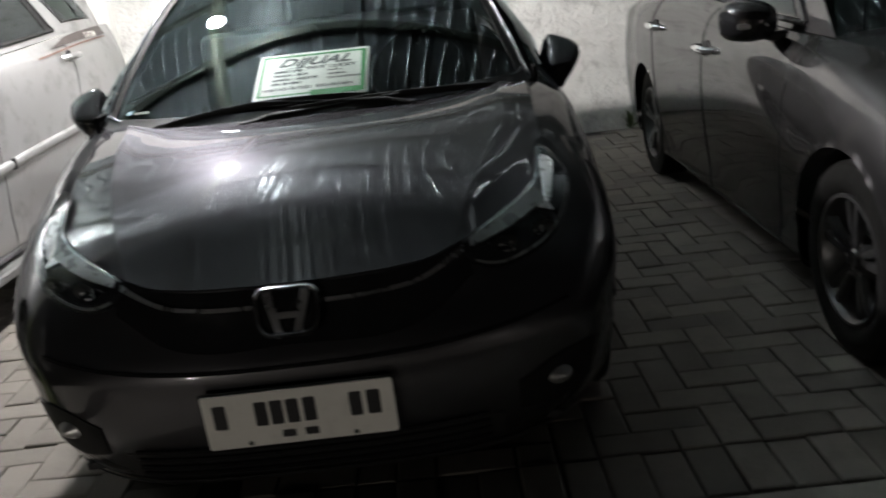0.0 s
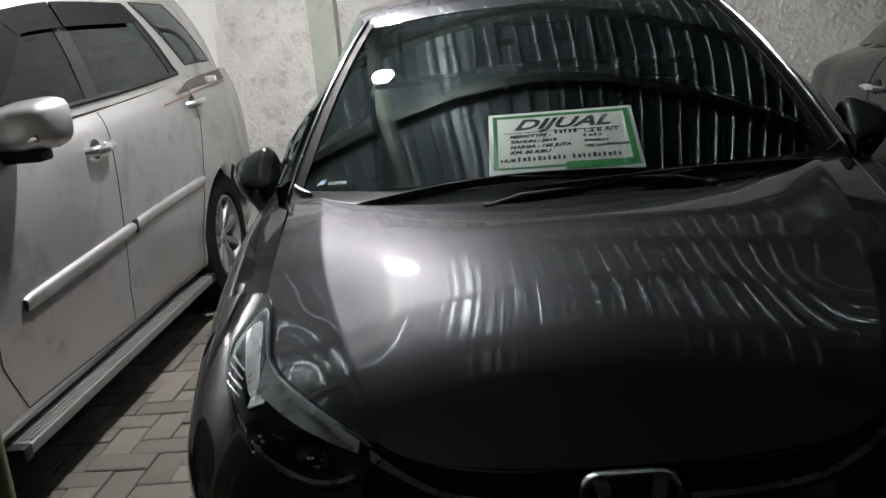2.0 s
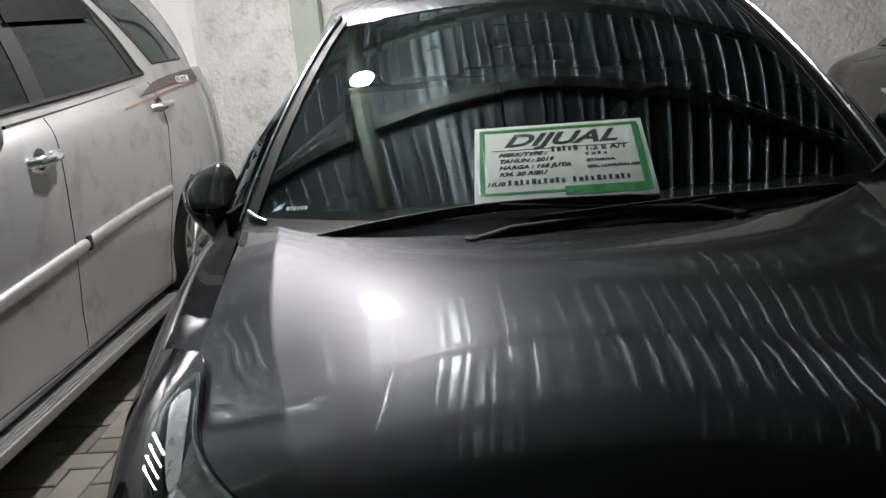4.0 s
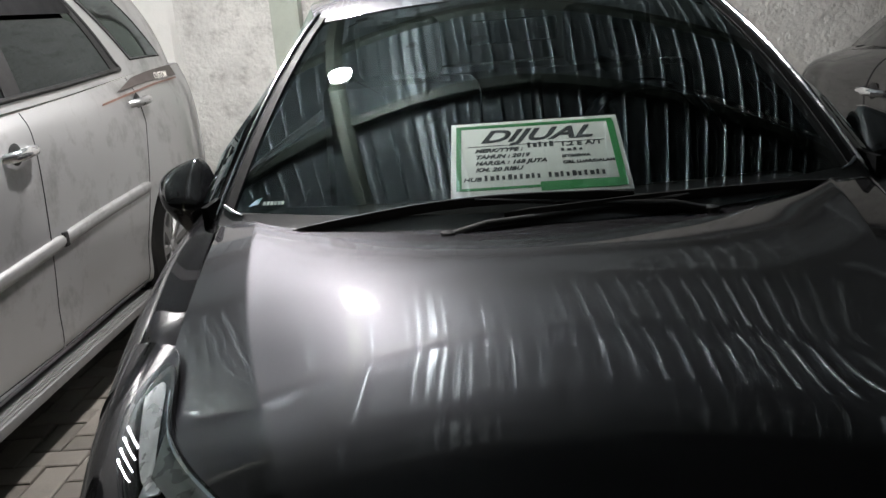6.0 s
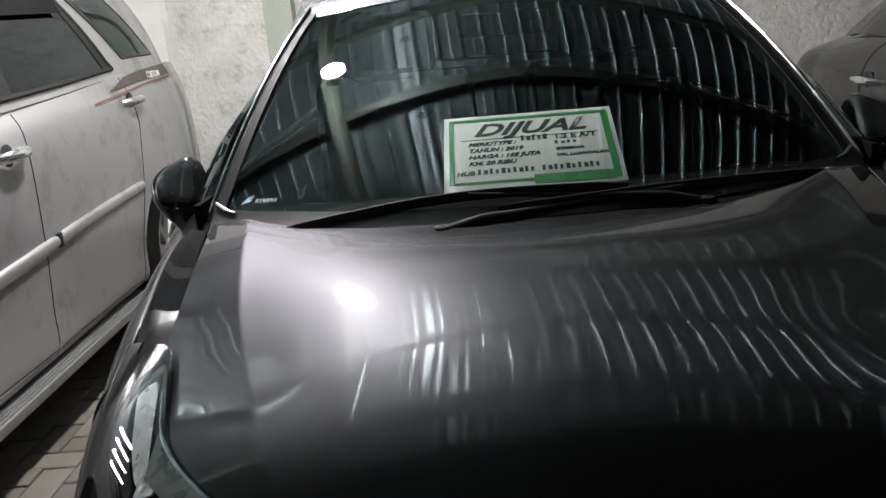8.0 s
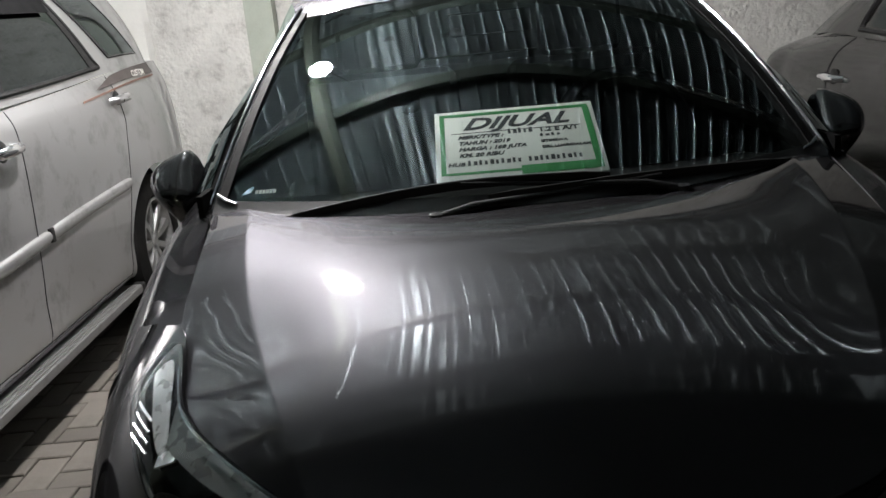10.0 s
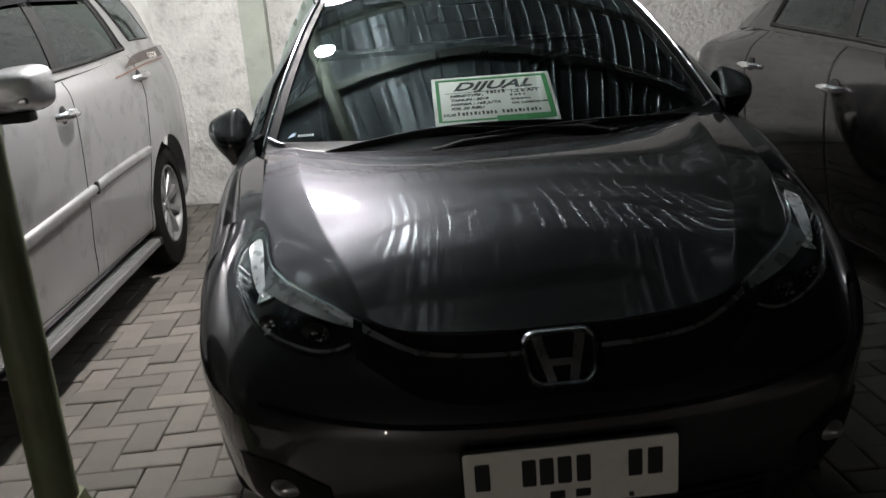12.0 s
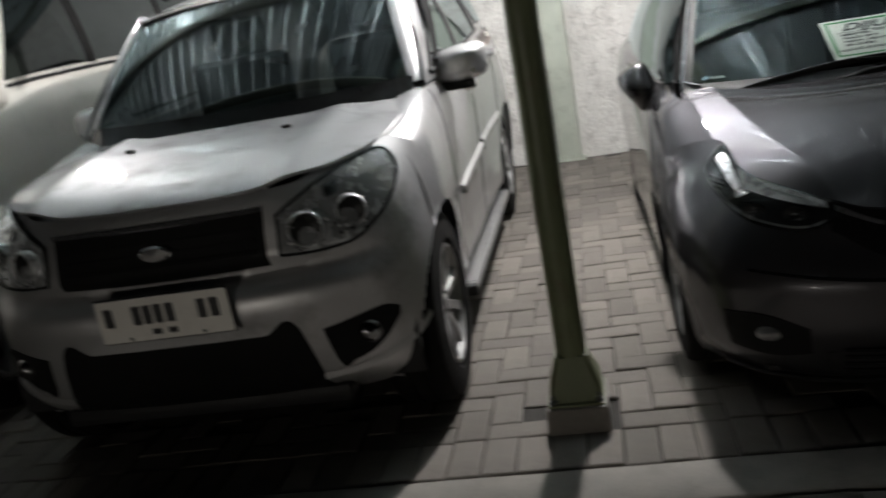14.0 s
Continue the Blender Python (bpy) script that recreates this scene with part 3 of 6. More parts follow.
# ---- grey hatchback ----
hatch = thing("hatchback_car", "dark grey metallic small hatchback with a sale sign behind its windscreen", "car", "parked cars", at=pose(0.008, 0, 0))
SK = [0, 0.2, 0.4, 0.56, 0.69, 0.79, 0.9, 1.04]
F = fascia(SK, [
    (0.15, [(0, .115), (.2, .118), (.4, .14), (.54, .2), (.65, .3), (.73, .43), (.78, .56), (.80, .70)]),
    (0.20, [(0, .06), (.2, .065), (.4, .092), (.55, .155), (.67, .265), (.755, .41), (.80, .56), (.815, .71)]),
    (0.30, [(0, .026), (.2, .03), (.4, .058), (.56, .122), (.69, .235), (.775, .39), (.82, .56), (.832, .72)]),
    (0.42, [(0, .018), (.2, .022), (.4, .05), (.57, .112), (.705, .225), (.792, .38), (.83, .56), (.84, .72)]),
    (0.47, [(0, .018), (.2, .022), (.4, .05), (.575, .115), (.712, .23), (.80, .385), (.836, .56), (.842, .72)]),
    (0.50, [(0, .032), (.2, .036), (.4, .064), (.575, .128), (.715, .235), (.803, .388), (.838, .56), (.843, .72)]),
    (0.56, [(0, .066), (.2, .07), (.4, .102), (.575, .165), (.71, .262), (.80, .40), (.836, .56), (.842, .72)]),
    (0.62, [(0, .086), (.2, .09), (.4, .132), (.565, .205), (.695, .30), (.785, .425), (.828, .565), (.838, .72)]),
    (0.68, [(0, .118), (.2, .122), (.4, .172), (.555, .255), (.68, .355), (.765, .465), (.812, .59), (.828, .73)]),
    (0.74, [(0, .2), (.2, .21), (.4, .25), (.55, .325), (.67, .425), (.745, .525), (.788, .635), (.808, .75)]),
    (0.82, [(0, .34), (.2, .345), (.4, .37), (.54, .44), (.645, .555), (.705, .64), (.745, .72), (.768, .80)]),
], 0.985)
HOOD_EDGE = [(0, .642), (.1, .642), (.25, .646), (.34, .657), (.4, .673), (.5, .703), (.57, .728), (.605, .75), (.625, .778), (.64, .806)]
TOP = [(0, .642), (.1, .642), (.25, .646), (.34, .657), (.4, .673), (.5, .703), (.58, .73), (.62, .754), (.64, .785), (.66, .808), (.74, .81), (.85, .79), (.95, .77), (1.04, .76)]
TOP2 = [(-a, b) for a, b in reversed(TOP[1:])] + TOP
bm = front_panel(F, -1.04, 1.04, [(-1.04, .15), (1.04, .15)], TOP2, 121, 44, 0, 0.003)
part("front_bumper", arch(bm, 0.765, 0.29, 0.325, 0.62), GREY_PAINT, hatch)

# bonnet
ZC = ([.06, .09, .15, .25, .35, .45, .6, .7, .8, .9, 1.02], [.6188, .6441, .6962, .7831, .8352, .8676, .8985, .9108, .9188, .9248, .9294])


def crease_x(y):
    return spl([.1, .3, .6, 1.02], [.36, .44, .525, .588], y)


def hood_z(x, y):
    """Crowned middle, a raised crease on each side, and a plane falling to the wing."""
    a = np.abs(x)
    xc = crease_x(y)
    k = spl([.05, .2, .4, .55, .7, .85, 1.02], [.18, .225, .275, .215, .13, .055, -.01], y)
    h = spl([.1, .3, .7, 1.02], [.002, .007, .007, .004], y)
    base = spl(*[np.array(q) for q in ZC], y)
    e = np.clip(a - xc, 0, None)
    inner = base - k * a**2 + h * np.exp(np.clip(a - xc, None, 0) / .06)
    outer = base - k * xc**2 + h - spl([.1, .25, .4, .55, .8, 1.02], [.5, .48, .36, .29, .23, .18], y) * e - .15 * e**2
    return np.where(a < xc, inner, outer)


def wing_x(y):
    return .64 * (1 + 0.035 * np.clip((y - .55) / .45, 0, 1))


FRONT_Y = ([0, .1, .25, .34, .4, .5, .57, .605, .625, .64], [.088, .09, .107, .13, .165, .25, .335, .405, .475, .55])
REAR_Y = ([0, .2, .4, .55, .64], [.80, .812, .86, .935, 1.005])
c = np.concatenate([np.linspace(0, .96, 44), [.988, 1.0, 1.03], np.linspace(1.12, 2, 14)])
c = np.concatenate([-c[:0:-1], c])
ac = np.abs(c)
v = np.linspace(0, 1, 70)[:, None] ** 1.3
x = np.broadcast_to(c * .32, (70, len(c)))
for _ in range(30):
    ax_ = np.clip(np.abs(x), 0, .64)
    yf, yr = spl(*[np.array(q) for q in FRONT_Y], ax_), spl(*[np.array(q) for q in REAR_Y], ax_)
    Y = yf + (yr - yf) * v
    xc = crease_x(Y)
    x = .5 * x + .5 * np.sign(c) * np.where(ac < 1, ac * xc, xc + (ac - 1) * (wing_x(Y) - xc))
X = x
P = np.stack([X, Y, hood_z(X, Y)], -1)
P[..., 2] += 0.003 * np.exp(-(Y - yf) / 0.05)
part("hood", grid(P, thick=0.012), GREY_PAINT, hatch, "smooth grey hood mirroring the lit roof")

# flanks
SY = [.56, .67, .8, 1.0, 1.25, 1.7, 2.3, 2.9, 3.3, 3.6, 3.74]
WING = [float(hood_z(wing_x(np.array(q)), np.array(q))) for q in SY[:4]]
S = side(SY, [
    [(.6, .17), (.772, .17), (.816, .33), (.833, .52), (.802, .68), (.75, .745), (.648, WING[0])],
    [(.6, .17), (.79, .17), (.825, .33), (.84, .52), (.822, .68), (.775, .772), (.655, WING[1])],
    [(.6, .17), (.80, .17), (.83, .33), (.845, .52), (.835, .70), (.785, .81), (.665, WING[2])],
    [(.6, .17), (.80, .17), (.825, .33), (.838, .54), (.835, .74), (.79, .86), (.684, WING[3])],
    [(.6, .17), (.79, .17), (.81, .33), (.832, .54), (.833, .76), (.80, .88), (.735, .945)],
    [(.6, .17), (.79, .17), (.81, .33), (.83, .54), (.833, .78), (.805, .90), (.755, .955)],
    [(.6, .17), (.79, .17), (.81, .33), (.83, .54), (.833, .80), (.805, .92), (.755, .97)],
    [(.6, .17), (.80, .17), (.825, .33), (.84, .54), (.835, .82), (.80, .94), (.745, .99)],
    [(.58, .18), (.78, .19), (.82, .33), (.835, .54), (.825, .82), (.785, .95), (.72, 1.01)],
    [(.5, .22), (.70, .24), (.76, .36), (.775, .56), (.77, .82), (.73, .95), (.67, 1.02)],
    [(.4, .28), (.55, .30), (.62, .4), (.65, .58), (.64, .82), (.61, .95), (.57, 1.02)],
], 0.985)
yy, kk = np.linspace(.56, 3.74, 150)[None, :], np.linspace(0, 6, 40)[:, None]
bm = grid(S(yy, kk), thick=0.003)
arch(bm, 0.765, 0.29, 0.325, 0.55)
arch(bm, 3.17, 0.29, 0.325, 0.55)
both("side_body", bm, GREY_PAINT, hatch)
both("fender_gap", side_line(S, [(.575, 5.6), (.575, 4.2), (.575, 3.2)], 0.005, 0.001), BLACK_MATT, hatch)

# windscreen, pillars, roof
W = windscreen_surface(((0, .81, .925), (.664, 1.022, .928)), ((0, 1.528, 1.345), (.512, 1.645, 1.315)), 0.032, 1.8)
part("windscreen", pane(W, -1, 1, 0, 1, 61, 40), WINDSHIELD, hatch, "tinted laminated windscreen")
v = np.linspace(-0.04, 1.04, 30)
for sg in (-1, 1):
    P = []
    for off, lft in ((1.002, 0.006), (1.01, 0.010), (1.02, 0.008), (1.03, -0.004), (1.036, -0.03), (1.04, -0.07)):
        p = W(np.full(30, min(off, 1.0)), v)
        p[:, 0] += (off - min(off, 1.0)) * 0.65
        p[:, 1] += (off - min(off, 1.0)) * 0.55
        p[:, 2] += lft
        P.append(p * np.array([sg, 1, 1]))
    part("a_pillar", grid(P, thick=0.004, flip=sg > 0), GREY_PAINT, hatch)
    P = [W(np.full(30, o), v) * np.array([sg, 1, 1]) + np.array([0, 0, 0.006]) for o in (0.966, 0.98, 1.0)]
    part("windscreen_seal", grid(P, thick=0.003, flip=sg > 0), BLADE, hatch)
    tp = W(np.full(30, 1.012), v) * np.array([sg, 1, 1]) + np.array([0, 0.008, 0.016])
    part("drip_rail", tube(tp, 0.004, 6), DARK_CHROME, hatch)
t = np.linspace(-1, 1, 41)
P = []
for s, (yc, zc, hw, ze) in enumerate([(1.523, 1.342, .512, 1.311), (1.56, 1.367, .525, 1.33), (1.7, 1.41, .548, 1.36), (2.0, 1.455, .57, 1.385), (2.6, 1.455, .56, 1.38), (3.1, 1.41, .53, 1.34), (3.35, 1.36, .5, 1.3), (3.55, 1.2, .53, 1.18), (3.7, 1.0, .58, 1.0)]):
    P.append(np.stack([t * hw, np.full(41, yc) + (0.117 * np.abs(t) ** 1.8 if s < 2 else 0.06 * np.abs(t) ** 2 if s == 2 else 0), zc + (ze - zc) * np.abs(t) ** 2.6], -1))
part("roof", grid(P, thick=0.006), GREY_PAINT, hatch)
# cabin sides: dark window band and rails
P = []
for y, zb, xb, zt, xt in ((1.1, .94, .70, .95, .695), (1.3, .95, .74, 1.085, .662), (1.66, .957, .753, 1.318, .53), (2.0, .965, .755, 1.385, .57), (2.6, .98, .75, 1.38, .56), (3.1, 1.0, .735, 1.34, .53), (3.4, 1.01, .7, 1.28, .5), (3.56, 1.015, .66, 1.17, .535), (3.71, 1.015, .59, 1.02, .585)):
    P.append([(xb + (xt - xb) * q + 0.03 * math.sin(math.pi * q), y, zb + (zt - zb) * q) for q in np.linspace(0, 1, 8)])
both("side_window", grid(P), SIDE_GLASS, hatch)
# added dark panel behind the glass, blocks light and view through the cabin
both("window_blackout", grid([[(a - .03, b, c) for a, b, c in r] for r in P], thick=.004), DARK_TRIM, hatch)

# headlights
BLADE_CHROME = material("bright_lamp_chrome", (0.88, 0.88, 0.88), 0.3, 0.55, 0.15, 40, 200)
BOWL = material("smoked_lamp_bowl", (0.014, 0.0145, 0.0135), 0.5, 0.3, 0.3, 40, 200)
HL_LO = [(.385, .655), (.42, .622), (.48, .602), (.55, .609), (.61, .626), (.66, .655), (.695, .69), (.72, .725)]
HL_HI = [(.385, .666), (.45, .688), (.52, .709), (.58, .729), (.62, .752), (.642, .785), (.66, .80), (.69, .785), (.72, .745)]


def sub(tab, s0, s1, n=12):
    s = np.linspace(s0, s1, n)
    return list(zip(s, spl(*[np.array(q) for q in zip(*tab)], s)))


for sg in (-1, 1):
    def fl(tab):
        return sorted((sg * a, b) for a, b in tab)

    def fp(s0, s1, lo, hi, *a, **k):
        a0, a1 = sorted((sg * s0, sg * s1))
        return front_panel(F, a0, a1, fl(lo), fl(hi), *a, **k)
    hl = part("headlight", fp(.388, .718, HL_LO, HL_HI, 40, 14, 0.004, 0.003), SMOKED, hatch, "clear glazed headlight with chrome and smoked insides")
    # bright blade falling from the upper tip to the middle of the lamp
    part("chrome_blade", fp(.624, .682, [(.624, .688), (.638, .694), (.652, .712), (.668, .74), (.682, .762)], [(.624, .696), (.636, .738), (.648, .766), (.662, .782), (.682, .776)], 20, 8, (0.016, 0.006), 0.003), BLADE_CHROME, hl)
    part("chrome_blade", fp(.606, .64, [(.606, .690), (.62, .684), (.64, .676)], [(.606, .698), (.62, .700), (.64, .696)], 10, 5, (0.012, 0.006), 0.003), BLADE_CHROME, hl)
    part("upper_insert", fp(.42, .625, [(.42, .655), (.48, .664), (.56, .680), (.625, .70)], [(.42, .671), (.48, .692), (.56, .715), (.625, .748)], 24, 5, (0.012, 0.005), 0.004), GREY_LAMP, hl)
    part("top_line", fp(.40, .64, [(a, b - .007) for a, b in sub(HL_HI, .40, .64)], [(a, b - .003) for a, b in sub(HL_HI, .40, .64)], 30, 3, 0.010, 0.002), CHROME, hl)
    part("signal_chamber", fp(.652, .708, [(.652, .672), (.68, .682), (.708, .712)], [(.652, .708), (.68, .732), (.708, .738)], 12, 6, 0.007, 0.003), SMOKED, hl)
    for q in range(4):
        z0 = .686 + q * .011
        part("reflector_rib", fp(.662, .702, [(.662, z0), (.702, z0 + .012)], [(.662, z0 + .0022), (.702, z0 + .0142)], 8, 3, (0.014, 0.010), 0.002), CHROME, hl)
    part("lower_trim", fp(.43, .71, [(a, b + .006) for a, b in sub(HL_LO, .43, .71)], [(a, b + .011) for a, b in sub(HL_LO, .43, .71)], 30, 3, 0.008, 0.003), GREY_LAMP, hl)
    for sx, sz, rr in ((.60, .65, .026), (.50, .645, .026)):
        c = F(sg * sx, sz)
        b = lathe([(0.014, 0.0), (0.011, rr * 0.5), (0.006, rr * 0.85), (0.002, rr * 1.05)], 24, axis="y")
        bmesh.ops.scale(b, vec=(1.25, 1, 0.8), verts=b.verts)
        bmesh.ops.rotate(b, matrix=Euler((0, 0, sg * radians(28))).to_matrix(), verts=b.verts)
        bmesh.ops.translate(b, vec=Vector(c) + Vector((sg * 0.004, -0.016, 0.004)), verts=b.verts)
        bowl = part("reflector_bowl", b, BOWL, hl)
        rs = random.Random(int(sx * 100))
        for q in range(7):
            p = Vector(c) + Vector((rs.uniform(-.022, .022), -.02 + rs.uniform(-.004, .004), rs.uniform(-.016, .016)))
            e = rs.uniform(.003, .006)
            b = bmesh.new()
            tip = [b.verts.new(p + Vector(v) * e) for v in ((1, 0, .2), (.1, -.5, 1), (-1, .1, -.1), (0, .2, -1))]
            for f in ((0, 1, 2), (0, 2, 3), (0, 3, 1), (1, 3, 2)):
                b.faces.new([tip[k] for k in f])
            part("reflector_facet", finish(b, False), CHROME, bowl)
    part("lens", fp(.386, .72, HL_LO, HL_HI, 40, 18, 0.012, 0.0, dome=0.022), LENS_GLASS, hl)
    part("headlight_rim", tube([Vector(F(sg * a, b)) + Vector((0, -0.004, 0.002)) for a, b in sub(HL_LO, .388, .718, 24)], 0.003, 6), BLACK_GLOSS, hl)
    # fog lamp in its dark pocket
    fog = part("fog_lamp", fp(.5, .70, [(.5, .265), (.6, .245), (.7, .255)], [(.5, .34), (.6, .375), (.7, .37)], 16, 8, 0.004, 0.004), BLADE, hatch, "round fog lamp in a black bumper pocket")
    c = F(sg * .60, .318)
    b = lathe([(-0.01, 0.0), (-0.006, 0.02), (0.004, 0.03), (0.006, 0.035), (0.02, 0.035)], 24, axis="y")
    bmesh.ops.scale(b, vec=(1.0, 1, 0.62), verts=b.verts)
    bmesh.ops.rotate(b, matrix=Euler((0, 0, sg * radians(25))).to_matrix(), verts=b.verts)
    bmesh.ops.translate(b, vec=Vector(c) + Vector((sg * 0.006, -0.014, 0)), verts=b.verts)
    part("fog_reflector", b, SATIN, fog)
    # grille wings
    part("grille_wing", fp(.08, .40, [(.08, .595), (.2, .599), (.3, .610), (.40, .648)], [(.08, .603), (.2, .607), (.3, .619), (.40, .662)], 24, 4, (0.012, 0.010), 0.005), SATIN, hatch, "chrome strip running from badge to headlight")

# grille, badge, plate
part("upper_grille", front_panel(F, -.42, .42, [(-.42, .6), (-.3, .53), (0, .515), (.3, .53), (.42, .6)], [(-.42, .676), (-.34, .653), (-.25, .642), (0, .638), (.25, .642), (.34, .653), (.42, .676)], 40, 10, 0.003, 0.004), BLACK_GLOSS, hatch)
part("grille_bar", front_panel(F, -.62, .62, [(-.62, .50), (-.4, .478), (0, .468), (.4, .478), (.62, .50)], [(-.62, .508), (-.4, .486), (0, .476), (.4, .486), (.62, .508)], 40, 3, 0.005, 0.004), BLACK_GLOSS, hatch)
part("lower_grille", front_panel(F, -.46, .46, [(-.46, .2), (0, .19), (.46, .2)], [(-.46, .27), (0, .30), (.46, .27)], 30, 8, 0.004, 0.004), BLACK_MATT, hatch)
for k in range(4):
    z = .212 + k * 0.022
    part("grille_slat", front_panel(F, -.42, .42, [(-.42, z), (.42, z)], [(-.42, z + .009), (.42, z + .009)], 24, 3, 0.012, 0.006), BLACK_GLOSS, hatch)
both("bumper_lip", front_panel(F, 0.0, .74, [(0, .152), (.74, .155)], [(0, .166), (.74, .17)], 30, 3, 0.008, 0.004), BLACK_MATT, hatch)

badge = part("badge", bmesh.new(), None, hatch, "chrome framed grille badge")
badge.matrix_basis = pose(-.008, .052, .592, -28)
outer, inner = rounded(.152, .118, .036), rounded(.126, .092, .026)
outer = [(x * (1 + 0.1 * z / .06), z) for x, z in outer]
inner = [(x * (1 + 0.1 * z / .06), z) for x, z in inner]
b = bmesh.new()
n = len(outer)
rg = [[b.verts.new((x, y, z)) for x, z in o] for o, y in ((outer, 0.012), (outer, 0.0), ([(0.5 * (p[0] + q[0]), 0.5 * (p[1] + q[1])) for p, q in zip(outer, inner)], -0.006), (inner, 0.0), (inner, 0.012))]
for p, q in zip(rg, rg[1:]):
    for k in range(n):
        b.faces.new((p[k], p[(k + 1) % n], q[(k + 1) % n], q[k]))
part("badge_frame", finish(b, angle=60), DARK_CHROME, badge)
part("badge_ground", prism(inner, 0.006, Matrix.Translation((0, 0.008, 0))), BLACK_GLOSS, badge)
for sg in (-1, 1):
    part("badge_bar", prism([(sg * .013, -.046), (sg * .030, -.046), (sg * .056, .046), (sg * .034, .046)][::sg], 0.008, Matrix.Translation((0, 0.0, 0)), 0.0015), SATIN, badge)
part("badge_bar", prism([(-.022, -.016), (.022, -.016), (.025, -.002), (-.025, -.002)], 0.006, Matrix.Translation((0, 0.001, 0)), 0.0012), SATIN, badge)


def number_plate(parent, at, chars, small):
    """A white plate; its characters become plain dark bars."""
    p = part("number_plate", prism(rounded(.43, .135, .006), 0.006, None, 0.001), PLATE_WHITE, parent, "white registration plate with dark bars")
    p.matrix_basis = at
    for cx, w in chars:
        part("plate_bar", prism([(x + cx, z + .014) for x, z in rounded(w, .06, .004)], 0.003, Matrix.Translation((0, -0.0015, 0))), PRINT_BLACK, p)
    for cx, w in small:
        part("plate_bar", prism([(x + cx, z - .042) for x, z in rounded(w, .018, .002)], 0.003, Matrix.Translation((0, -0.0015, 0))), PRINT_BLACK, p)
    b = bmesh.new()
    block(.44, .008, .145, .003, (0, .0085, 0), 1, b)
    part("plate_holder", finish(b), BLACK_MATT, p)
    for sx in (-1, 1):
        b = lathe([(-0.004, 0.0), (-0.003, 0.005), (0, 0.006)], 8, axis="y")
        bmesh.ops.translate(b, vec=(sx * .12, 0, -.058), verts=b.verts)
        part("plate_screw", b, DARK_STEEL, p)
    return p


CHARS = [(-.178, .03), (-.085, .028), (-.05, .028), (-.014, .028), (.024, .028), (.128, .028), (.168, .03)]
number_plate(hatch, pose(-.008, -.006, .363, 3), CHARS, [(-.03, .03), (.022, .03)])

# mirrors


def leaf_mirror(sign):
    """A shell with a sloping top, a forward ridge and a foot drawn down to the door."""
    zs = np.linspace(-.108, .085, 22)
    lv = np.array([-.108, -.097, -.066, -.038, -.01, .018, .046, .068, .085])
    inn = spl(lv, np.array([.018, .014, .004, -.004, -.005, .004, .014, .023, .040]), zs)
    out = spl(lv, np.array([.05, .070, .092, .113, .131, .142, .135, .104, .056]), zs)
    fwd = spl(lv, np.array([.03, .045, .068, .086, .092, .07, .04, .015, -.012]), zs)
    P = []
    for z, a, b, f in zip(zs, inn, out, fwd):
        ring = []
        for k in range(24):
            t = 2 * math.pi * k / 24
            c, q = math.cos(t), math.sin(t)
            px = (a + b) / 2 + math.copysign(abs(c) ** .75, c) * (b - a) / 2
            py = .045 if q > 0 else .045 - (f + .045) * abs(q) ** .75
            ring.append((sign * px, py + .02 * px / .14, z))
        P.append(ring)
    P = [[tuple(np.mean(P[0], 0))] * 24] + P + [[tuple(np.mean(P[-1], 0))] * 24]
    b = grid(P, close_u=True)
    bmesh.ops.recalc_face_normals(b, faces=b.faces)
    return finish(b, True, 40)


for sg in (-1, 1):
    m = part("door_mirror", bmesh.new(), None, hatch)
    m.location = (sg * .745, 1.27, .935)
    part("mirror_shell", leaf_mirror(sg), BLACK_GLOSS, m)
    g = part("mirror_pane", mirror_glass(.105, .11, sg), CHROME, m)
    g.location = (sg * .015, .048, 0.01)
    part("mirror_arm", block(.06, .05, .03, .01, (sg * 0.01, 0.0, -.085)), BLACK_MATT, m)

# cowl and wipers
u = np.linspace(-1, 1, 41)
P = [W(u, np.full(41, a)) + np.array([0, dy, dz]) for a, dy, dz in ((0.012, -0.004, 0.003), (-0.01, -0.006, 0.002), (-0.02, -0.03, -0.012), (-0.02, -0.06, -0.02))]
part("cowl_panel", grid(P, thick=0.004), BLACK_MATT, hatch)
for sg in (-1, 1):
    e = [Vector(W(q, v_)) + Vector((0, -.008, .008)) for q, v_ in ((.92, .0), (.96, .01), (1.0, .03))]
    part("cowl_end", tube([(sg * p.x, p.y, p.z) for p in e], [.003, .006, .005], 8, flat=.6), DARK_CHROME, hatch)


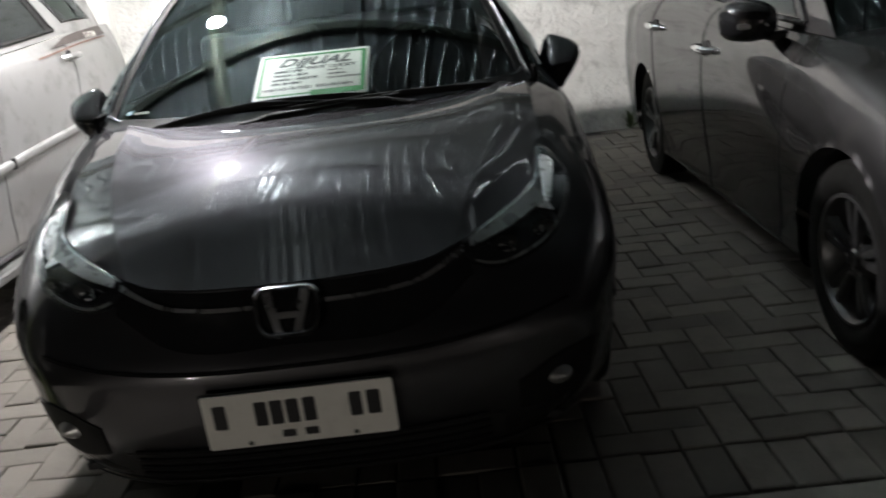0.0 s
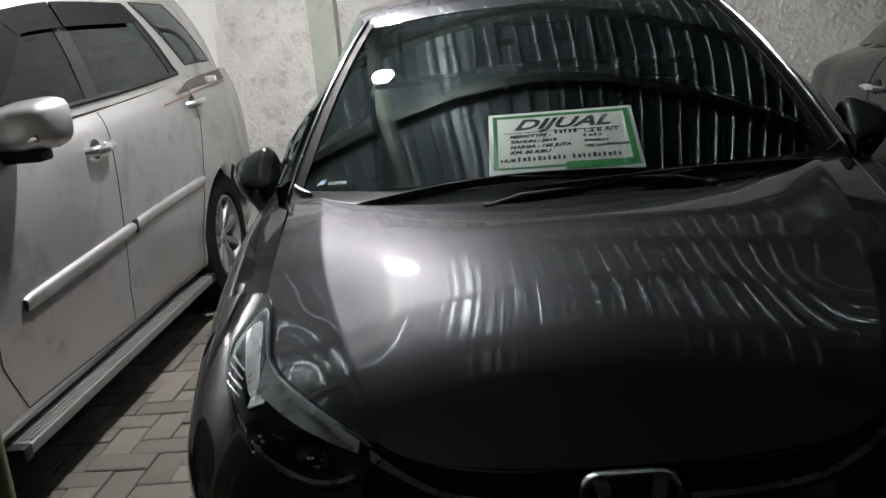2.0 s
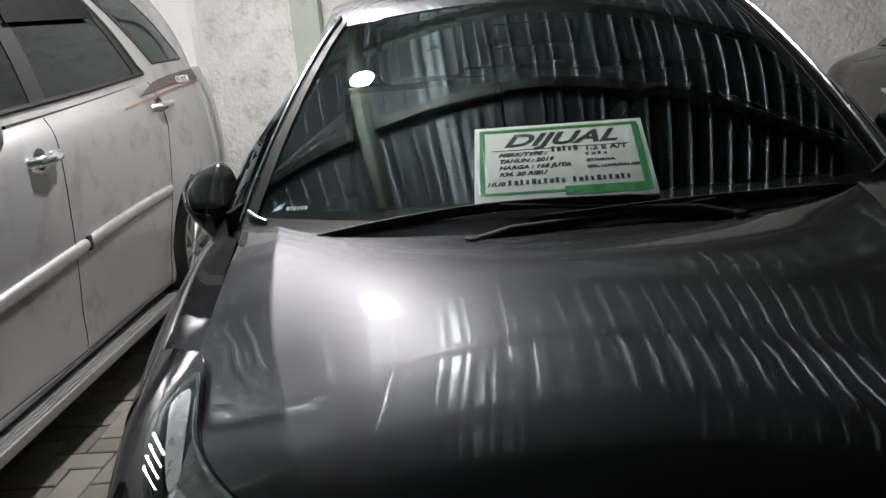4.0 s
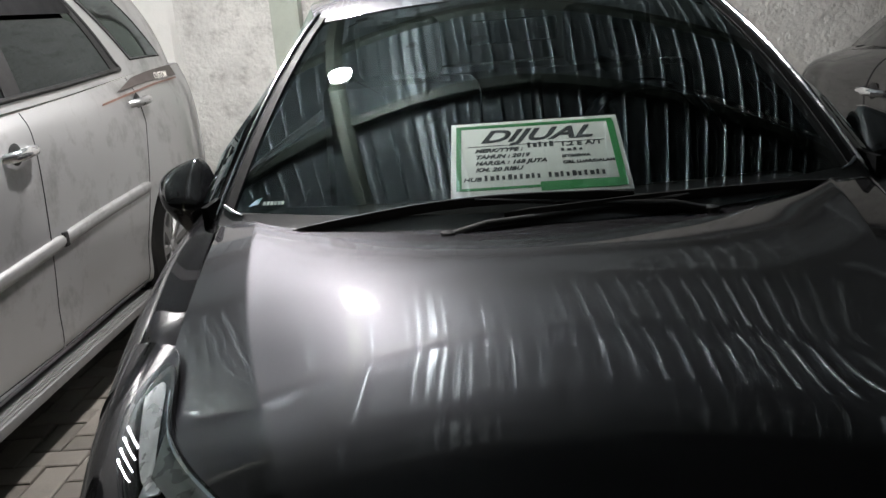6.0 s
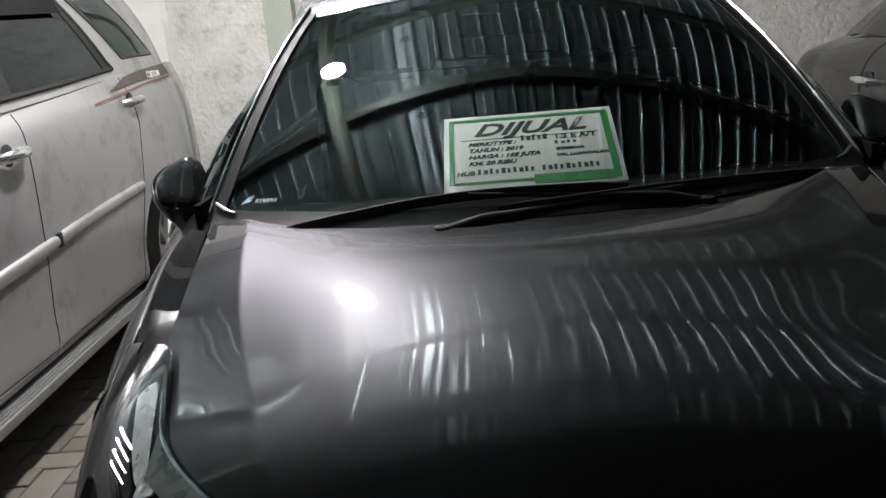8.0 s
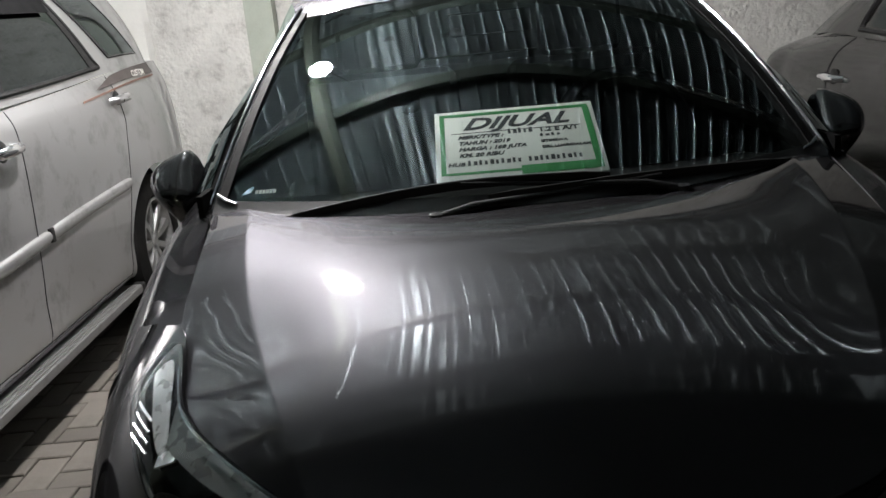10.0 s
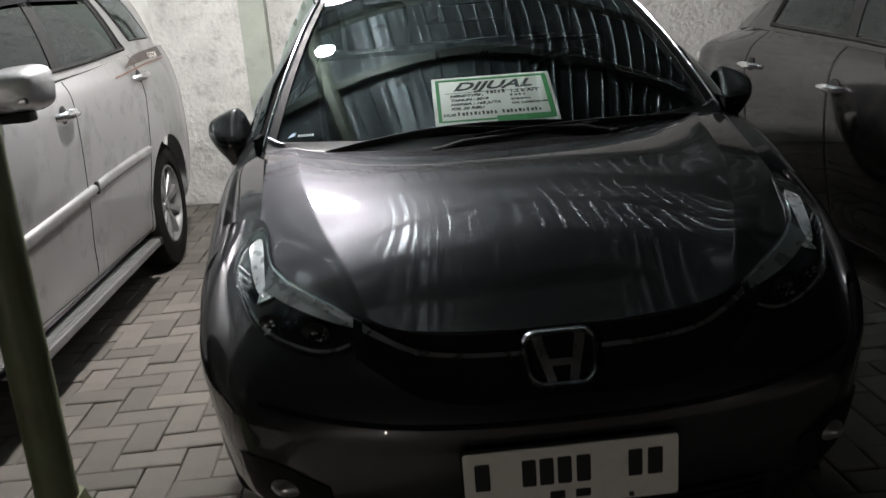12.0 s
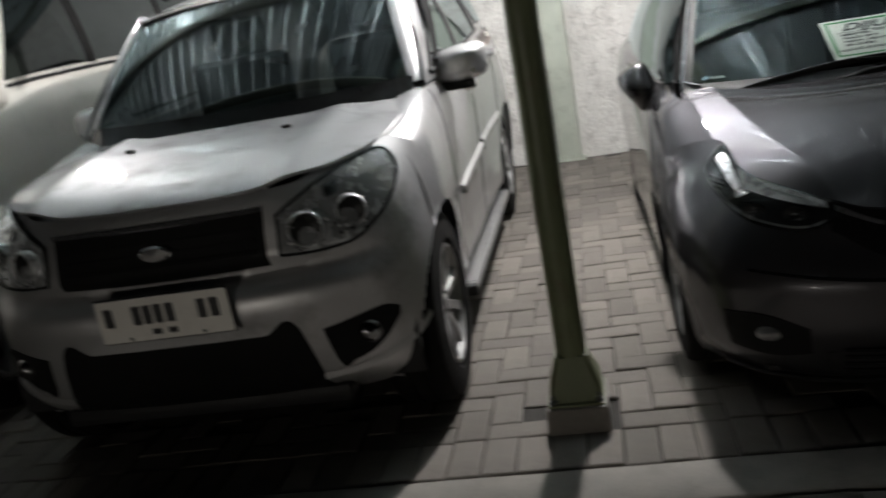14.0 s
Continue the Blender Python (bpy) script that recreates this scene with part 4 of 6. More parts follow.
def wiper(p, q, pv, hold, bow):
    """A bowed blade from p to q, held at hold by the arm from its pivot pv."""
    t = part("wiper", bmesh.new(), None, hatch)
    pts = []
    for k in np.linspace(0, 1, 14):
        a = np.array(W(p[0] + (q[0] - p[0]) * k, p[1] + (q[1] - p[1]) * k + bow * math.sin(math.pi * k)))
        pts.append(a + np.array([0, -0.008, 0.008 + 0.003 * math.sin(math.pi * k)]))
    part("wiper_blade", tube(pts, [0.005] + [0.008] * 12 + [0.005], 6, flat=1.3), BLADE, t)
    part("wiper_rubber", tube([a + np.array([0, 0.004, -0.008]) for a in pts], 0.003, 5), RUBBER, t)
    c = np.array(W(*hold)) + np.array([0, -0.012, 0.014])
    a = np.array(W(*pv)) + np.array([0, -0.03, 0.002])
    part("wiper_arm", tube([a, a + (c - a) * 0.16 + np.array([0, -0.004, 0.012]), a + (c - a) * 0.55 + np.array([0, -0.006, 0.008]), c + np.array([0, -0.004, 0.004])], [0.012, 0.011, 0.007, 0.005], 8, flat=0.7), BLADE, t)
    b = lathe([(0.0, 0.017), (0.016, 0.015), (0.02, 0.0)], 14, axis="z")
    bmesh.ops.translate(b, vec=a + np.array([0, 0, -0.008]), verts=b.verts)
    part("wiper_nut", b, BLADE, t)


wiper((-.775, -.06), (.25, .03), (.45, -.03), (-.2, 0.035), .05)
wiper((-.12, .0), (.85, -.03), (-.275, -.035), (.4, -.005), .02)

# wheels and insides
for y in (.765, 3.17):
    for sg in (-1, 1):
        wheel(hatch, sg * .705, y, .29, .18, .19, 8, ALLOY, sg)
        arch_liner(hatch, sg * .45, sg * .75, y, .29, .335)
part("underbody", block(1.2, 3.2, .16, .03, (0, 2.0, .27)), BLACK_MATT, hatch)
P = [[(x, .86 + y + 0.18 * abs(x) ** 2.2, z) for x in np.linspace(-.62, .62, 21)] for y, z in ((.0, .87), (.12, .885), (.3, .89), (.45, .87), (.5, .83), (.48, .6))]
part("dashboard", grid(P, thick=0.01), DARK_TRIM, hatch)
for sx in (-.33, .33):
    s = part("front_seat", block(.5, .16, .62, .06, (sx, 1.98, .82), 3, turn=Euler((-.2, 0, 0)).to_matrix().to_4x4()), SEAT_CLOTH, hatch)
    part("headrest", block(.27, .1, .19, .04, (sx, 2.08, 1.22), 3), SEAT_CLOTH, s)
part("rear_seat", block(1.2, .18, .6, .06, (0, 2.85, .82), 3), SEAT_CLOTH, hatch)
P = [[(.7 - .1 * max(0, y - 3.2), y, z) for y in (1.0, 1.4, 2.0, 2.6, 3.2, 3.5)] for z in (.24, .6, .9, .955)]
both("door_card", grid(P, thick=.012), DARK_TRIM, hatch)
part("rear_trim", block(1.2, .03, .72, .008, (0, 3.5, .62)), DARK_TRIM, hatch)
part("cabin_floor", block(1.38, 2.5, .03, .008, (0, 2.25, .37)), DARK_TRIM, hatch)
part("engine_cover", block(.92, .5, .4, .04, (0, .62, .4)), BLACK_MATT, hatch)
part("front_undertray", block(1.2, .4, .02, .006, (0, .38, .19)), BLACK_MATT, hatch)
pts = [(.33 + .18 * math.cos(2 * math.pi * k / 28), 1.45 + .08 * math.sin(2 * math.pi * k / 28), .93 + .165 * math.sin(2 * math.pi * k / 28)) for k in range(29)]
part("steering_wheel", tube(pts, .014, 8), DARK_TRIM, hatch)
part("inside_mirror", block(.22, .03, .06, .012, (0, 1.50, 1.255)), DARK_TRIM, hatch)

# sale sign
SIGN_BLUE = material("pale_blue_print", (0.35, 0.55, 0.68), 0.5, 0.0, 0.05)
SIGN_WHITE = material("sign_white_card", (0.86, 0.86, 0.83), 0.5, 0.0, 0.03, 10, 90)
SIGN_GREEN = material("sign_green_print", (0.03, 0.27, 0.07), 0.45, 0.0, 0.06, 10, 90)
INK = material("sign_black_ink", (0.02, 0.02, 0.025), 0.5)
so, sx_, sz_ = Vector((-.17, .885, .954)), Vector((.352, -.012, -.003)), Vector((.008, .238, .116))
ex = sx_.normalized()
ez = (sz_ - ex * sz_.dot(ex)).normalized()
ey = ex.cross(ez)
SW, SH = sx_.length, sz_.length
sm = Matrix((ex, ez, ey)).transposed().to_4x4()
sm.translation = so
sign = tagged(part("sale_sign", block(SW, SH, .0024, .0008, (SW / 2, SH / 2, 0)), SIGN_WHITE), "white card sale sign with a green border resting behind the windscreen", "sign")
sign.matrix_basis = sm


def on_sign(name, b, mat, x, y, z=0.0016):
    bmesh.ops.translate(b, vec=(x * SW, y * SH, z), verts=b.verts)
    part(name, b, mat, sign)


def sign_bar(x0, x1, y0, y1, mat, z=0.0016):
    on_sign("printed_bar", block((x1 - x0) * SW, (y1 - y0) * SH, 0.0006, 0, ((x1 - x0) / 2 * SW, (y1 - y0) / 2 * SH, 0)), mat, x0, y0, z)


for q in ((.03, .97, .915, .955), (.03, .06, .09, .915), (.935, .975, .05, .915), (.06, .5, .085, .115), (.5, .935, .04, .15)):
    sign_bar(*q, SIGN_GREEN)
sign_bar(.1, .9, .655, .661, INK)
title = text_mesh("DIJUAL", .062, .42, .0017)
bmesh.ops.scale(title, vec=(1.2, 1, 1), verts=title.verts)
on_sign("lettering", title, INK, .17, .71)
for k, (s, x) in enumerate((("MERK/TYPE :", .14), ("TAHUN : 2019", .14), ("HARGA : 168 JUTA", .14), ("KM. 20 RIBU", .14))):
    on_sign("lettering", text_mesh(s, .0176, .3, .0007), INK, x, .575 - .085 * k)
on_sign("lettering", text_mesh("1.2 E A/T", .0225, .0, .0007), INK, .64, .60)
on_sign("lettering", text_mesh("ISTIMEWA", .0125, .0, .0005), INK, .64, .445)
on_sign("lettering", text_mesh("ORI. LUAR/DALAM", .0125, .0, .0005), INK, .64, .365)
on_sign("lettering", text_mesh("HUB :", .018, .2, .0005), INK, .07, .2)
for q in ((.45, .61, .6, .675), (.64, .78, .525, .57), (.19, .52, .195, .265), (.55, .88, .195, .265)):
    w = (q[1] - q[0]) / max(2, round((q[1] - q[0]) / .032))
    for k in range(max(2, round((q[1] - q[0]) / .032))):
        sign_bar(q[0] + k * w, q[0] + k * w + w * (.5 + .2 * (k % 3 == 1)), q[2] + .006, q[3] - .012 * (k % 2), INK)
# film maker's mark low in the pane
p = W(-.915, .035)
lean = Matrix.Translation(Vector(p) + Vector((0, -.003, .0035))) @ Euler((radians(-55), 0, radians(-8))).to_matrix().to_4x4()
mk = part("film_mark", prism([(0, 0), (.02, .006), (.024, .024), (.01, .016)], 0.0005, lean), SIGN_BLUE, hatch, "small pale film mark on the glass")
for q in range(6):
    part("mark_bar", prism([(.03 + q * .008, .002), (.0355 + q * .008, .002), (.0355 + q * .008, .012), (.03 + q * .008, .012)], 0.0005, lean), SIGN_WHITE, mk)

# ---- silver off-roader ----
STRIPE = material("brown_decal", (0.062, 0.05, 0.046), 0.5, 0.0, 0.1)
RUST = material("rust_decal", (0.17, 0.09, 0.065), 0.5, 0.0, 0.1)
suv = thing("suv_car", "dusty silver compact off-roader with black window visors and side steps", "car", "parked cars", at=pose(-2.34, 0.06, 0))
SK2 = [0, 0.2, 0.4, 0.55, 0.66, 0.75, 0.86, 1.0]
F2 = fascia(SK2, [
    (0.24, [(0, .10), (.2, .10), (.4, .11), (.55, .14), (.65, .2), (.72, .28), (.77, .36), (.80, .46)]),
    (0.30, [(0, .0), (.2, .0), (.4, .015), (.55, .055), (.66, .12), (.745, .21), (.79, .32), (.815, .45)]),
    (0.40, [(0, -.05), (.2, -.05), (.4, -.03), (.55, .012), (.665, .08), (.755, .18), (.80, .30), (.82, .44)]),
    (0.52, [(0, -.075), (.2, -.075), (.4, -.053), (.55, -.008), (.67, .065), (.76, .17), (.805, .295), (.825, .44)]),
    (0.64, [(0, -.078), (.2, -.078), (.4, -.056), (.55, -.01), (.67, .066), (.76, .175), (.805, .30), (.825, .44)]),
    (0.69, [(0, -.015), (.2, -.015), (.4, .008), (.55, .05), (.667, .108), (.757, .198), (.802, .31), (.822, .44)]),
    (0.74, [(0, -.046), (.2, -.045), (.4, -.022), (.55, .03), (.66, .108), (.75, .206), (.795, .32), (.815, .445)]),
    (0.78, [(0, -.035), (.2, -.034), (.4, -.01), (.55, .045), (.655, .125), (.745, .22), (.79, .33), (.81, .45)]),
    (0.86, [(0, -.015), (.2, -.012), (.4, .02), (.545, .085), (.645, .17), (.73, .265), (.775, .36), (.80, .47)]),
    (0.93, [(0, .02), (.2, .025), (.4, .06), (.535, .13), (.635, .225), (.715, .325), (.76, .41), (.785, .5)]),
    (1.00, [(0, .10), (.2, .11), (.4, .15), (.525, .22), (.62, .31), (.70, .41), (.745, .48), (.77, .55)])
], .96, .85)
T_TOP = [(0, .925), (.2, .927), (.38, .932), (.48, .94), (.56, .965), (.64, .985), (.70, .995), (.78, .995), (.88, .975), (1.0, .955)]
bm = front_panel(F2, -1.0, 1.0, [(-1, .24), (1, .24)], [(-a, b) for a, b in reversed(T_TOP[1:])] + T_TOP, 111, 44, 0, 0.003)
part("front_bumper", arch(bm, .60, .345, .375, .60), SILVER_PAINT, suv)
TZ = ([0, .05, .15, .3, .5, .7, .95], [.925, .952, .988, 1.02, 1.05, 1.073, 1.098])


def suv_hood_z(x, y):
    a = np.abs(x)
    e = np.clip(a - np.interp(y, [0, .9], [.40, .52]), 0, None)
    return spl(*[np.array(q) for q in TZ], y) - 0.045 * a**2 - 0.2 * e**1.5 * 0.6 + 0.012 * np.exp(-((a - .45) / .07) ** 2)


u = np.linspace(-1, 1, 81)
x = u * 0.70
yf = spl(np.array([0, .2, .38, .5, .6, .66, .70]), np.array([.015, .02, .05, .105, .2, .3, .42]), np.abs(x))
yr = spl(np.array([0, .3, .55, .70]), np.array([.74, .765, .83, .92]), np.abs(x))
v = np.linspace(0, 1, 40)[:, None] ** 1.2
Y = yf + (yr - yf) * v
X = np.broadcast_to(x, Y.shape) * (1 + 0.06 * np.clip((Y - .4) / .5, 0, 1))
P = np.stack([X * .96, np.where(Y < .55, .55 - (.55 - Y) * .85, .55 + (Y - .55) * 1.3), suv_hood_z(X, Y)], -1)
part("hood", grid(P, thick=0.012), SILVER_PAINT, suv)
for sx in (-.3, .3):
    part("washer_nozzle", block(.03, .02, .012, .004, (sx, .6, suv_hood_z(np.array(sx), np.array(.6)) + .004)), BLACK_MATT, suv)

TY = [.44, .6, .85, 1.05, 1.3, 1.8, 2.5, 3.0, 3.3, 3.7, 4.0, 4.1]
S2 = side(TY, [
    [(.6, .28), (.775, .28), (.818, .45), (.824, .62), (.806, .80), (.768, .92), (.712, .985)],
    [(.6, .28), (.79, .28), (.82, .45), (.835, .62), (.828, .80), (.79, .95), (.735, 1.01)],
    [(.6, .28), (.785, .28), (.81, .45), (.822, .62), (.818, .82), (.79, .98), (.745, 1.055)],
    [(.6, .28), (.77, .28), (.79, .45), (.805, .64), (.808, .85), (.79, 1.0), (.757, 1.085)],
    [(.6, .28), (.765, .28), (.785, .45), (.80, .65), (.806, .88), (.795, 1.02), (.765, 1.085)],
    [(.6, .28), (.765, .28), (.785, .45), (.80, .66), (.808, .90), (.80, 1.04), (.768, 1.105)],
    [(.6, .28), (.77, .28), (.788, .45), (.80, .67), (.808, .92), (.80, 1.06), (.766, 1.14)],
    [(.6, .28), (.785, .28), (.81, .45), (.825, .67), (.822, .93), (.80, 1.08), (.758, 1.17)],
    [(.6, .28), (.79, .28), (.825, .45), (.842, .67), (.832, .93), (.80, 1.09), (.75, 1.19)],
    [(.6, .30), (.78, .31), (.815, .47), (.83, .67), (.82, .93), (.785, 1.09), (.735, 1.2)],
    [(.55, .36), (.70, .38), (.74, .5), (.765, .68), (.76, .93), (.735, 1.09), (.695, 1.2)],
    [(.45, .40), (.55, .42), (.60, .52), (.64, .7), (.645, .93), (.63, 1.09), (.60, 1.2)],
], .9625)
yy, kk = np.linspace(.44, 4.1, 160)[None, :], np.linspace(0, 6, 44)[:, None]
bm = grid(S2(yy, kk), thick=0.003)
arch(bm, .60, .345, .375, .55)
arch(bm, 3.29, .345, .385, .55)
both("side_body", bm, SILVER_PAINT, suv)
for sg in (-1, 1):
    yy = np.linspace(.44, 1.3, 30)
    e = S2(yy, np.full(30, 6.0))
    part("fender_ledge", grid([(e + np.array([-dx, 0, dz])) * np.array([sg, 1, 1]) for dx, dz in ((0, 0), (.03, .006), (.09, -.004))], thick=0.003, flip=sg < 0), SILVER_PAINT, suv)
# greenhouse


def G2(y, k):
    """Cabin side: the windscreen pillar leans, so each height starts further back."""
    y, k = np.broadcast_arrays(np.asarray(y, float), np.asarray(k, float))
    start = np.interp(k, [0, 4], [1.02, 1.5])
    t = np.clip((y - start) / (4.1 - start), 0, 1)
    base = spl([0, .06, .2, .45, .65, .8, .92, 1.0], [(.765, 1.095), (.768, 1.095), (.768, 1.11), (.766, 1.14), (.756, 1.175), (.745, 1.195), (.70, 1.2), (.60, 1.19)], t)
    top = spl([0, .06, .2, .45, .65, .8, .92, 1.0], [(.60, 1.545), (.60, 1.57), (.575, 1.625), (.55, 1.655), (.54, 1.655), (.53, 1.64), (.50, 1.57), (.45, 1.30)], t)
    q = (k / 4)[..., None]
    xz = base * (1 - q) + top * q
    bow = np.sin(np.pi * q[..., 0]) * 0.028
    return np.stack([(xz[..., 0] + bow) * .9625, y, xz[..., 1] + bow * 0.3], -1)


P = []
for q in np.linspace(0, 4, 16):
    st = np.interp(q, [0, 4], [1.02, 1.5])
    P.append(G2(np.linspace(st, 4.1, 90), np.full(90, q)))
both("cabin_frame", grid(P, thick=0.003), SILVER_PAINT, suv)
t = np.linspace(-1, 1, 33)
P = []
for y in (1.44, 1.5, 1.7, 2.2, 2.8, 3.4, 3.8, 4.0, 4.1):
    e = G2(max(y, 1.5), 4.0)
    P.append(np.stack([t * float(e[0]), np.full(33, y) - (1 - np.abs(t) ** 2) * (0.05 if y < 1.6 else 0), float(e[2]) - (0.012 if y < 1.5 else 0) + 0.03 * (1 - np.abs(t) ** 2.4)], -1))
part("roof", grid(P, thick=0.005), SILVER_PAINT, suv)
W2 = windscreen_surface(((0, .87, 1.088), (.718, 1.05, 1.098)), ((0, 1.42, 1.57), (.582, 1.5, 1.545)), 0.025)
part("windscreen", pane(W2, -.96, .96, 0.03, .97, 49, 30, 0.004), DARK_SCREEN, suv, "tinted windscreen reflecting the canopy")
v = np.linspace(0.0, 1.0, 24)
for sg in (-1, 1):
    P = [W2(np.full(24, o), v) * np.array([sg, 1, 1]) + np.array([0, 0, l]) for o, l in ((.93, .004), (.965, .012), (1.0, .014))]
    P.append(W2(np.full(24, 1.0), v) * np.array([sg, 1, 1]) + np.array([sg * .018, .03, .006]))
    part("a_pillar", grid(P, thick=0.004, flip=sg > 0), SILVER_PAINT, suv)
P = [W2(np.linspace(-.96, .96, 41), np.full(41, a)) + np.array([0, -0.004 - o, 0.008 - o]) for a, o in ((.05, 0), (.02, 0), (0.0, 0.008), (0, .04))]
part("cowl_panel", grid(P, thick=0.004), BLACK_GLOSS, suv)
for sg in (-1, 1):
    w1 = part("front_window", side_panel(G2, [(1.22, .35), (2.0, .35), (2.0, 2.75), (1.62, 2.75)], 16, 10, 0.005, 0.0, sg), SIDE_GLASS, suv)
    w2 = part("rear_window", side_panel(G2, [(2.1, .35), (2.98, .35), (2.78, 2.75), (2.1, 2.75)], 16, 10, 0.005, 0.0, sg), SIDE_GLASS, suv)
    part("quarter_window", side_panel(G2, [(3.22, .55), (3.62, .5), (3.32, 3.0), (2.94, 3.0)], 14, 10, 0.006, 0.0, sg), SIDE_GLASS, suv)
    part("quarter_seal", side_line(G2, [(3.20, .5), (3.65, .45), (3.35, 3.05), (2.91, 3.05), (3.20, .5)], 0.006, 0.003, sg), BLADE, suv)
    part("window_seal", side_line(G2, [(1.16, .28), (3.03, .28), (2.98, .6), (2.80, 2.8), (2.4, 2.95), (1.68, 2.95), (1.16, .28)], 0.022, 0.004, sg), BLACK_MATT, suv)
    part("b_pillar", side_panel(G2, [(1.99, .3), (2.1, .3), (2.1, 2.9), (1.99, 2.9)], 4, 8, 0.008, 0.004, sg), BLACK_MATT, suv)
    part("rear_divider", side_panel(G2, [(2.93, .3), (3.03, .3), (2.82, 2.9), (2.74, 2.9)], 4, 8, 0.008, 0.004, sg), BLACK_MATT, suv)
    part("rain_visor", side_panel(G2, [(1.24, .55), (1.36, .6), (1.74, 2.35), (1.60, 2.95)], 10, 14, 0.024, 0.003, sg), VISOR, suv, "smoked plastic rain visor")
    part("rain_visor", side_panel(G2, [(1.68, 2.25), (2.03, 2.25), (2.03, 2.98), (1.6, 2.98)], 12, 6, 0.026, 0.003, sg), VISOR, suv, "smoked plastic rain visor")
    part("rain_visor", side_panel(G2, [(2.05, 2.25), (2.76, 2.2), (2.74, 2.9), (2.05, 2.98)], 12, 6, 0.026, 0.003, sg), VISOR, suv, "smoked plastic rain visor")
    # door shut lines
    part("door_gap", side_line(S2, [(1.06, 5.8), (1.08, 4), (1.10, 2.2), (1.2, 1.3), (2.02, 1.15), (2.04, 3), (2.05, 5.95)], 0.0035, 0.001, sg), BLACK_MATT, suv)
    part("door_gap", side_line(S2, [(2.04, 1.15), (2.85, 1.2), (2.9, 2.2), (3.06, 4.2), (3.06, 5.95)], 0.0035, 0.001, sg), BLACK_MATT, suv)
    # rubbing strips
    for a, b in ((1.26, 2.125), (2.15, 2.96)):
        P = []
        for q in np.linspace(0, 1, 24):
            y = a + (b - a) * q
            c = S2(y, 3.0)
            zz = .615 + (.70 - .615) * (y - 1.24) / 1.74
            hh = .025 * min(1, 0.75 + 6 * min(q, 1 - q))
            P.append([(sg * (c[0] + ox), y, zz + oz * hh) for ox, oz in ((-.004, -1), (.008, -.95), (.014, -.4), (.014, .4), (.008, .95), (-.004, 1))])
        strip = part("rubbing_strip", grid(P), SILVER_PAINT, suv)
        if a < 2:
            part("strip_clip", block(.016, .03, .052, .004, (sg * (float(S2(b, 3.0)[0]) + .006), b + .012, .66)), BLACK_MATT, strip)
    # handles
    for hy, hk in ((1.93, 4.55), (3.06, 4.85)):
        c = S2(hy, hk)
        h = part("door_handle", tube([(sg * (c[0] - .004), hy - .10, c[2] - .004), (sg * (c[0] + .03), hy - .085, c[2]), (sg * (c[0] + .04), hy - .02, c[2] + .003), (sg * (c[0] + .03), hy + .055, c[2] + .004), (sg * (c[0] - .004), hy + .07, c[2] + .004)], [.012, .014, .015, .014, .012], 8, flat=1.3), CHROME if hy < 3 else SATIN, suv, "bright chrome door handle")
        b_ = lathe([(0.003, 0.0), (0.002, 0.03), (-0.004, 0.04)], 20)
        bmesh.ops.scale(b_, vec=(sg, 1.1, 0.95), verts=b_.verts)
        bmesh.ops.translate(b_, vec=(sg * (c[0] + .003), hy - .02, c[2]), verts=b_.verts)
        part("handle_cup", b_, BLACK_MATT, h)
    # running board
    rb = part("running_board", block(.095, 1.80, .04, .012, (sg * .742, 1.99, .225), 3), ALLOY, suv, "ribbed alloy side step")
    for q in range(3):
        part("step_tread", block(.009, 1.72, .005, .001, (sg * (.745 + q * .016), 1.99, .2465)), ALLOY, rb)
    part("step_end", block(.10, .05, .046, .012, (sg * .742, 1.09, .224)), BLACK_MATT, rb)
    part("step_end", block(.10, .05, .046, .012, (sg * .742, 2.90, .224)), BLACK_MATT, rb)
    part("sill_cover", block(.03, 1.8, .10, .008, (sg * .70, 1.98, .30)), SILVER_PAINT, suv)
    # mirror
    m = part("door_mirror", bmesh.new(), None, suv)
    m.location = (sg * .70, 1.40, 1.128)
    part("mirror_shell", mirror_housing(.25, .13, .155, sg, 0.1, 0.55), SILVER_PAINT, m)
    part("mirror_pane", mirror_glass(.235, .165, sg), CHROME, m)
    part("mirror_foot", block(.25, .075, .035, .012, (sg * .06, -.045, -.085)), BLACK_MATT, m)
    part("indicator", block(.10, .02, .022, .006, (sg * .15, -.108, -.03)), SATIN, m)
    # stripe with its lettering
    part("side_stripe", side_panel(S2, [(2.86, 5.42), (3.74, 5.45), (3.74, 5.97), (3.1, 5.86)], 18, 6, 0.007, 0.0015, sg), STRIPE, suv, "faded brown side decal")
    part("side_stripe", side_panel(S2, [(2.66, 5.1), (3.72, 5.32), (3.72, 5.39), (2.67, 5.18)], 18, 3, 0.007, 0.0015, sg), RUST, suv, "thin rust coloured side decal")
    b_ = text_mesh("CUSTOM", .045, .25, .0006)
    bmesh.ops.transform(b_, matrix=Matrix.Translation((sg * (float(S2(3.5, 5.62)[0]) + .016), 3.38 if sg > 0 else 3.64, 1.145)) @ Euler((radians(90), 0, radians(90 if sg > 0 else -90))).to_matrix().to_4x4() @ Matrix.Rotation(radians(-18), 4, "X"), verts=b_.verts)
    part("lettering", b_, PLATE_WHITE, suv)
    for cy in (.60, 3.29):
        wheel(suv, sg * .672, cy, .345, .215, .215, 9, ALLOY, sg)
        arch_liner(suv, sg * .45, sg * .72, cy, .345, .392)
    # roof rails
    part("roof_rail", tube([(sg * .55, 1.72, 1.635), (sg * .555, 1.8, 1.685), (sg * .55, 2.6, 1.705), (sg * .53, 3.4, 1.70), (sg * .52, 3.62, 1.65)], [.02, .016, .015, .016, .02], 8), BLACK_MATT, suv)

